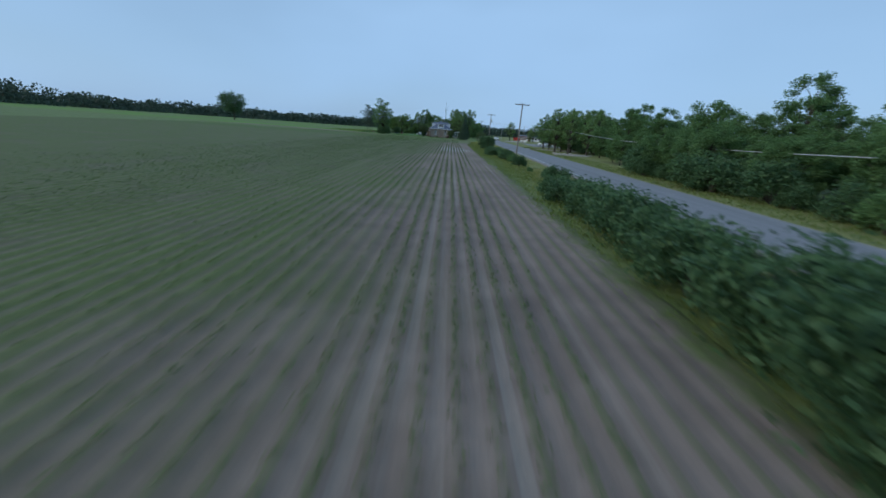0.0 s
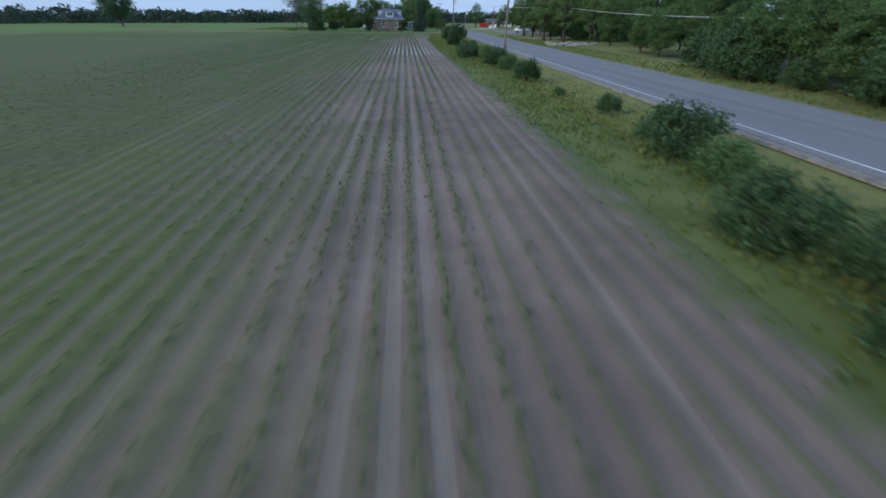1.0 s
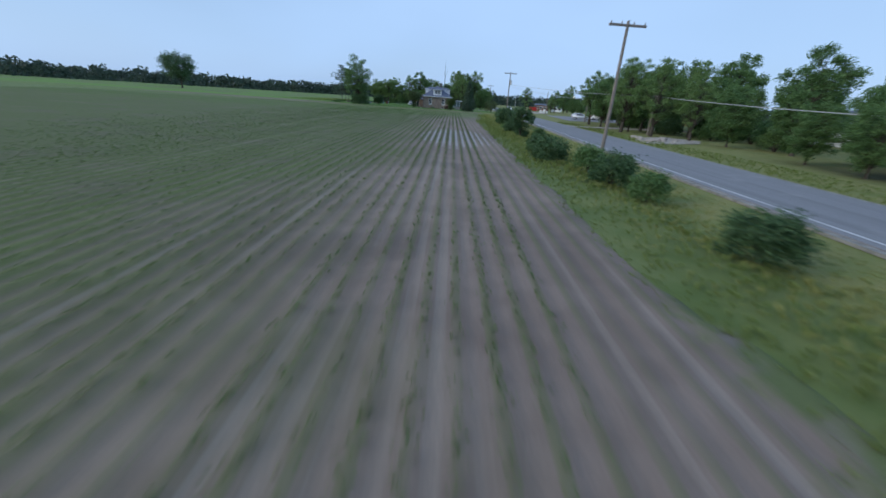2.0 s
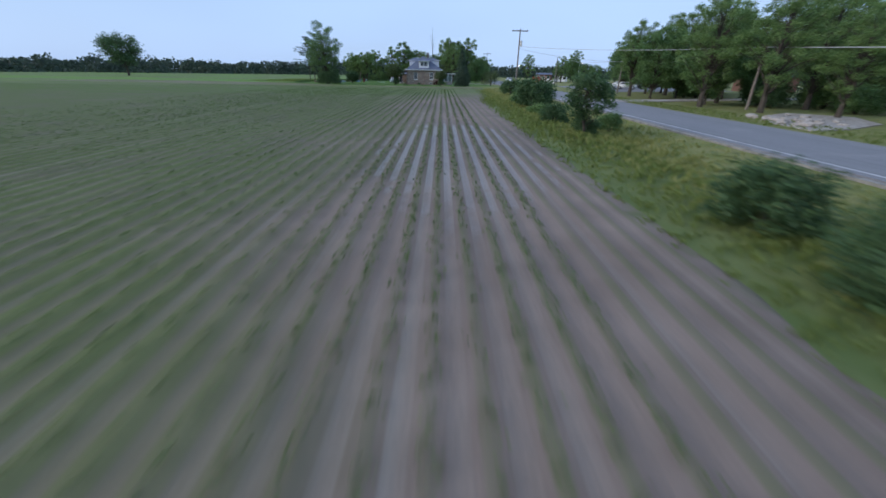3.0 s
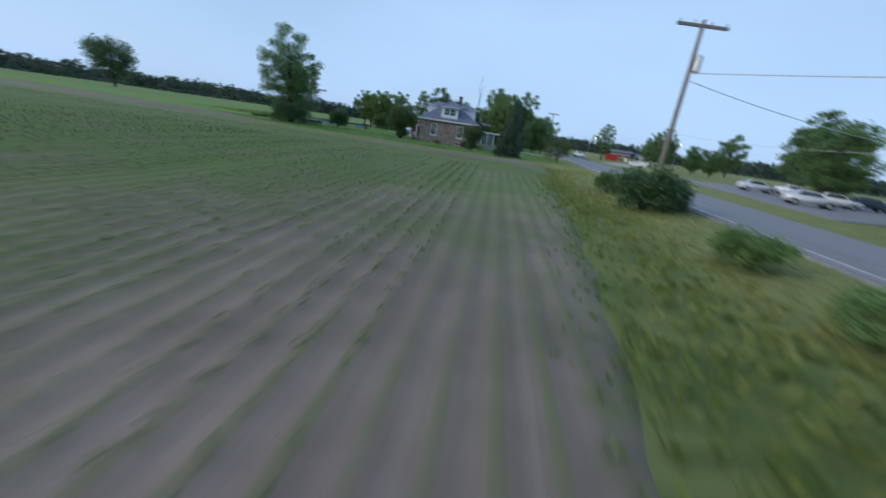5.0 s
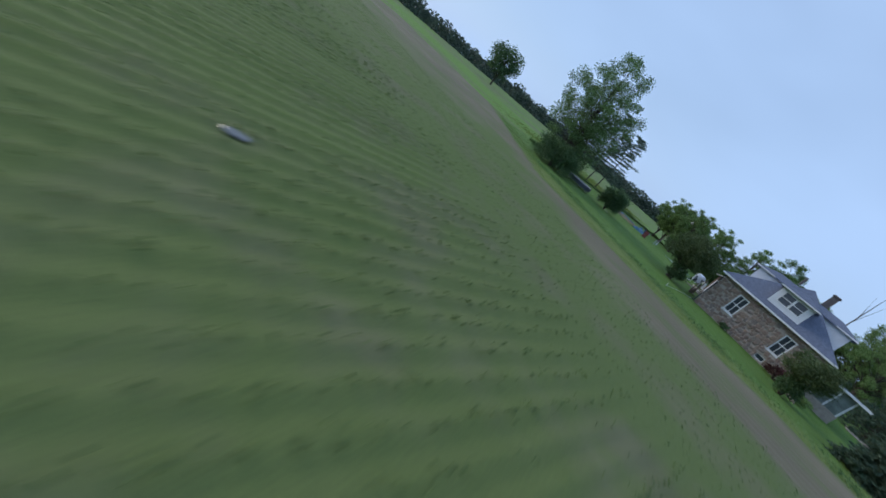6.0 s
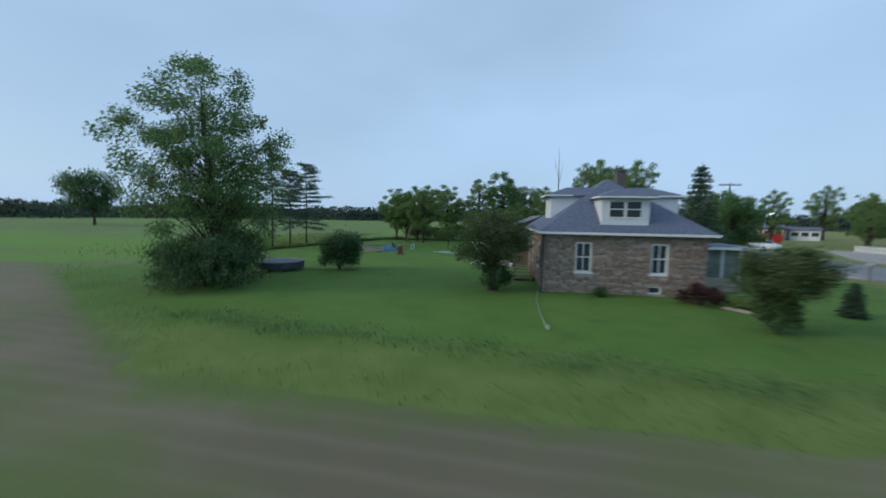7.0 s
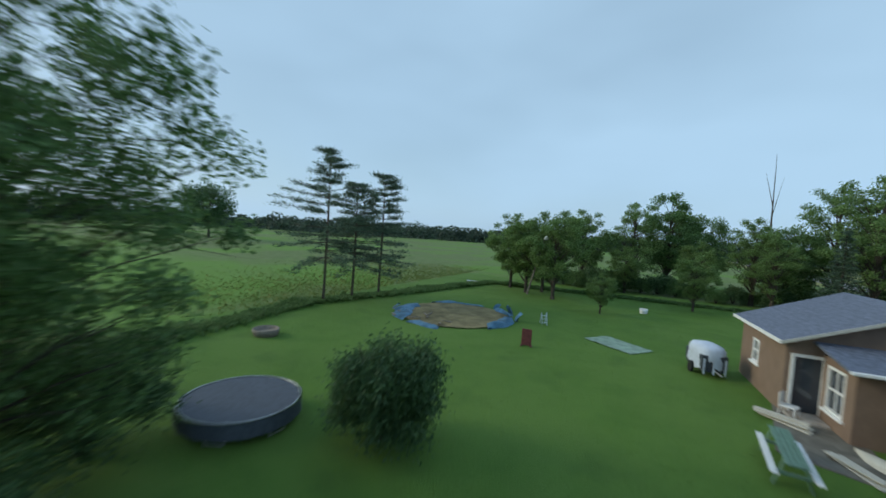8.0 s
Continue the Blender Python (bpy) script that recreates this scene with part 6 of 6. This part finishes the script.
def yard_light(m, h):
    ob = thing("street_lamp", m, "lit street lamp on a thin pole across the road", "street lamp", "street lamps")
    part("pole", tube([(0, 0, 0), (0, 0, h), (0.6, 0, h + 0.25)], [0.07, 0.05, 0.035], 8), M["steel"], ob)
    head = part("head", boxes((0.5, -0.14, h + 0.2, 1.05, 0.14, h + 0.32), bevel=0.02), M["steel"], ob)
    part("bulb", boxes((0.6, -0.1, h + 0.13, 1.0, 0.1, h + 0.197), bevel=0.02), M["lamp"], head)
    return ob


yard_light(pose(34.3, 45.2, 0), 5.0)
yard_light(pose(60, 58, 0), 6.5)

# ---- fieldstones of the house walls ----


def stone_meshes():
    out, rng = [], np.random.default_rng(4)
    for k in range(7):
        bm = bmesh.new()
        bmesh.ops.create_cube(bm, size=1.0)
        bmesh.ops.bevel(bm, geom=list(bm.edges), offset=0.2, segments=1, affect="EDGES")
        for v in bm.verts:
            v.co += Vector(rng.normal(size=3)) * 0.07
        me = bpy.data.meshes.new("stone")
        bm.to_mesh(me)
        bm.free()
        me.materials.append(M["stone"])
        out.append(me)
    return out


STONES = stone_meshes()


def lay_stones(m, length, height, gaps, parent):
    """Courses of uneven stones in the local xz plane, a little proud of the mortar."""
    rng = np.random.default_rng(int(length * 100))
    z = 0.0
    while z < height - 0.1:
        h = min(rng.uniform(0.2, 0.33), height - z)
        x = 0.0
        while x < length - 0.08:
            w = min(rng.uniform(0.19, 0.44), length - x)
            x0, x1, z0, z1 = x, x + w, z, z + h
            x += w
            for a, b, c, d in gaps:
                if x0 < b and x1 > a and z0 < d and z1 > c:
                    if a - x0 > 0.12:
                        x1 = a
                    elif x1 - b > 0.12:
                        x0 = b
                    else:
                        x0 = x1
            if x1 - x0 < 0.1:
                continue
            ob = new("stone", STONES[rng.integers(0, 7)])
            ob.parent = parent
            ob.matrix_local = m @ Matrix.LocRotScale(((x0 + x1) / 2, 0.0, (z0 + z1) / 2 + rng.normal() * 0.055), Euler((0, rng.normal() * 0.3, 0)), (x1 - x0 - rng.uniform(0.0, 0.07), 0.08 + rng.uniform(0, 0.06), h * rng.uniform(0.6, 1.3)))
        z += h


front = [o for o in house.children if o.name.startswith("wall")]
lay_stones(pose(WX0, WY0, 0.02), WX1 - WX0, WALL_H - 0.14, [(a - WX0 - 0.01, b - WX0 + 0.01, c - 0.1, d + 0.4 if d > 1 else d) for a, b, c, d in holes], front[0])
lay_stones(side_turn @ pose(0, 0, 0.02), WY1 - WY0 - 0.4, WALL_H - 0.14, [(2.58, 3.52, 1.0, 2.72), (5.98, 6.92, 1.0, 2.72)], front[1])
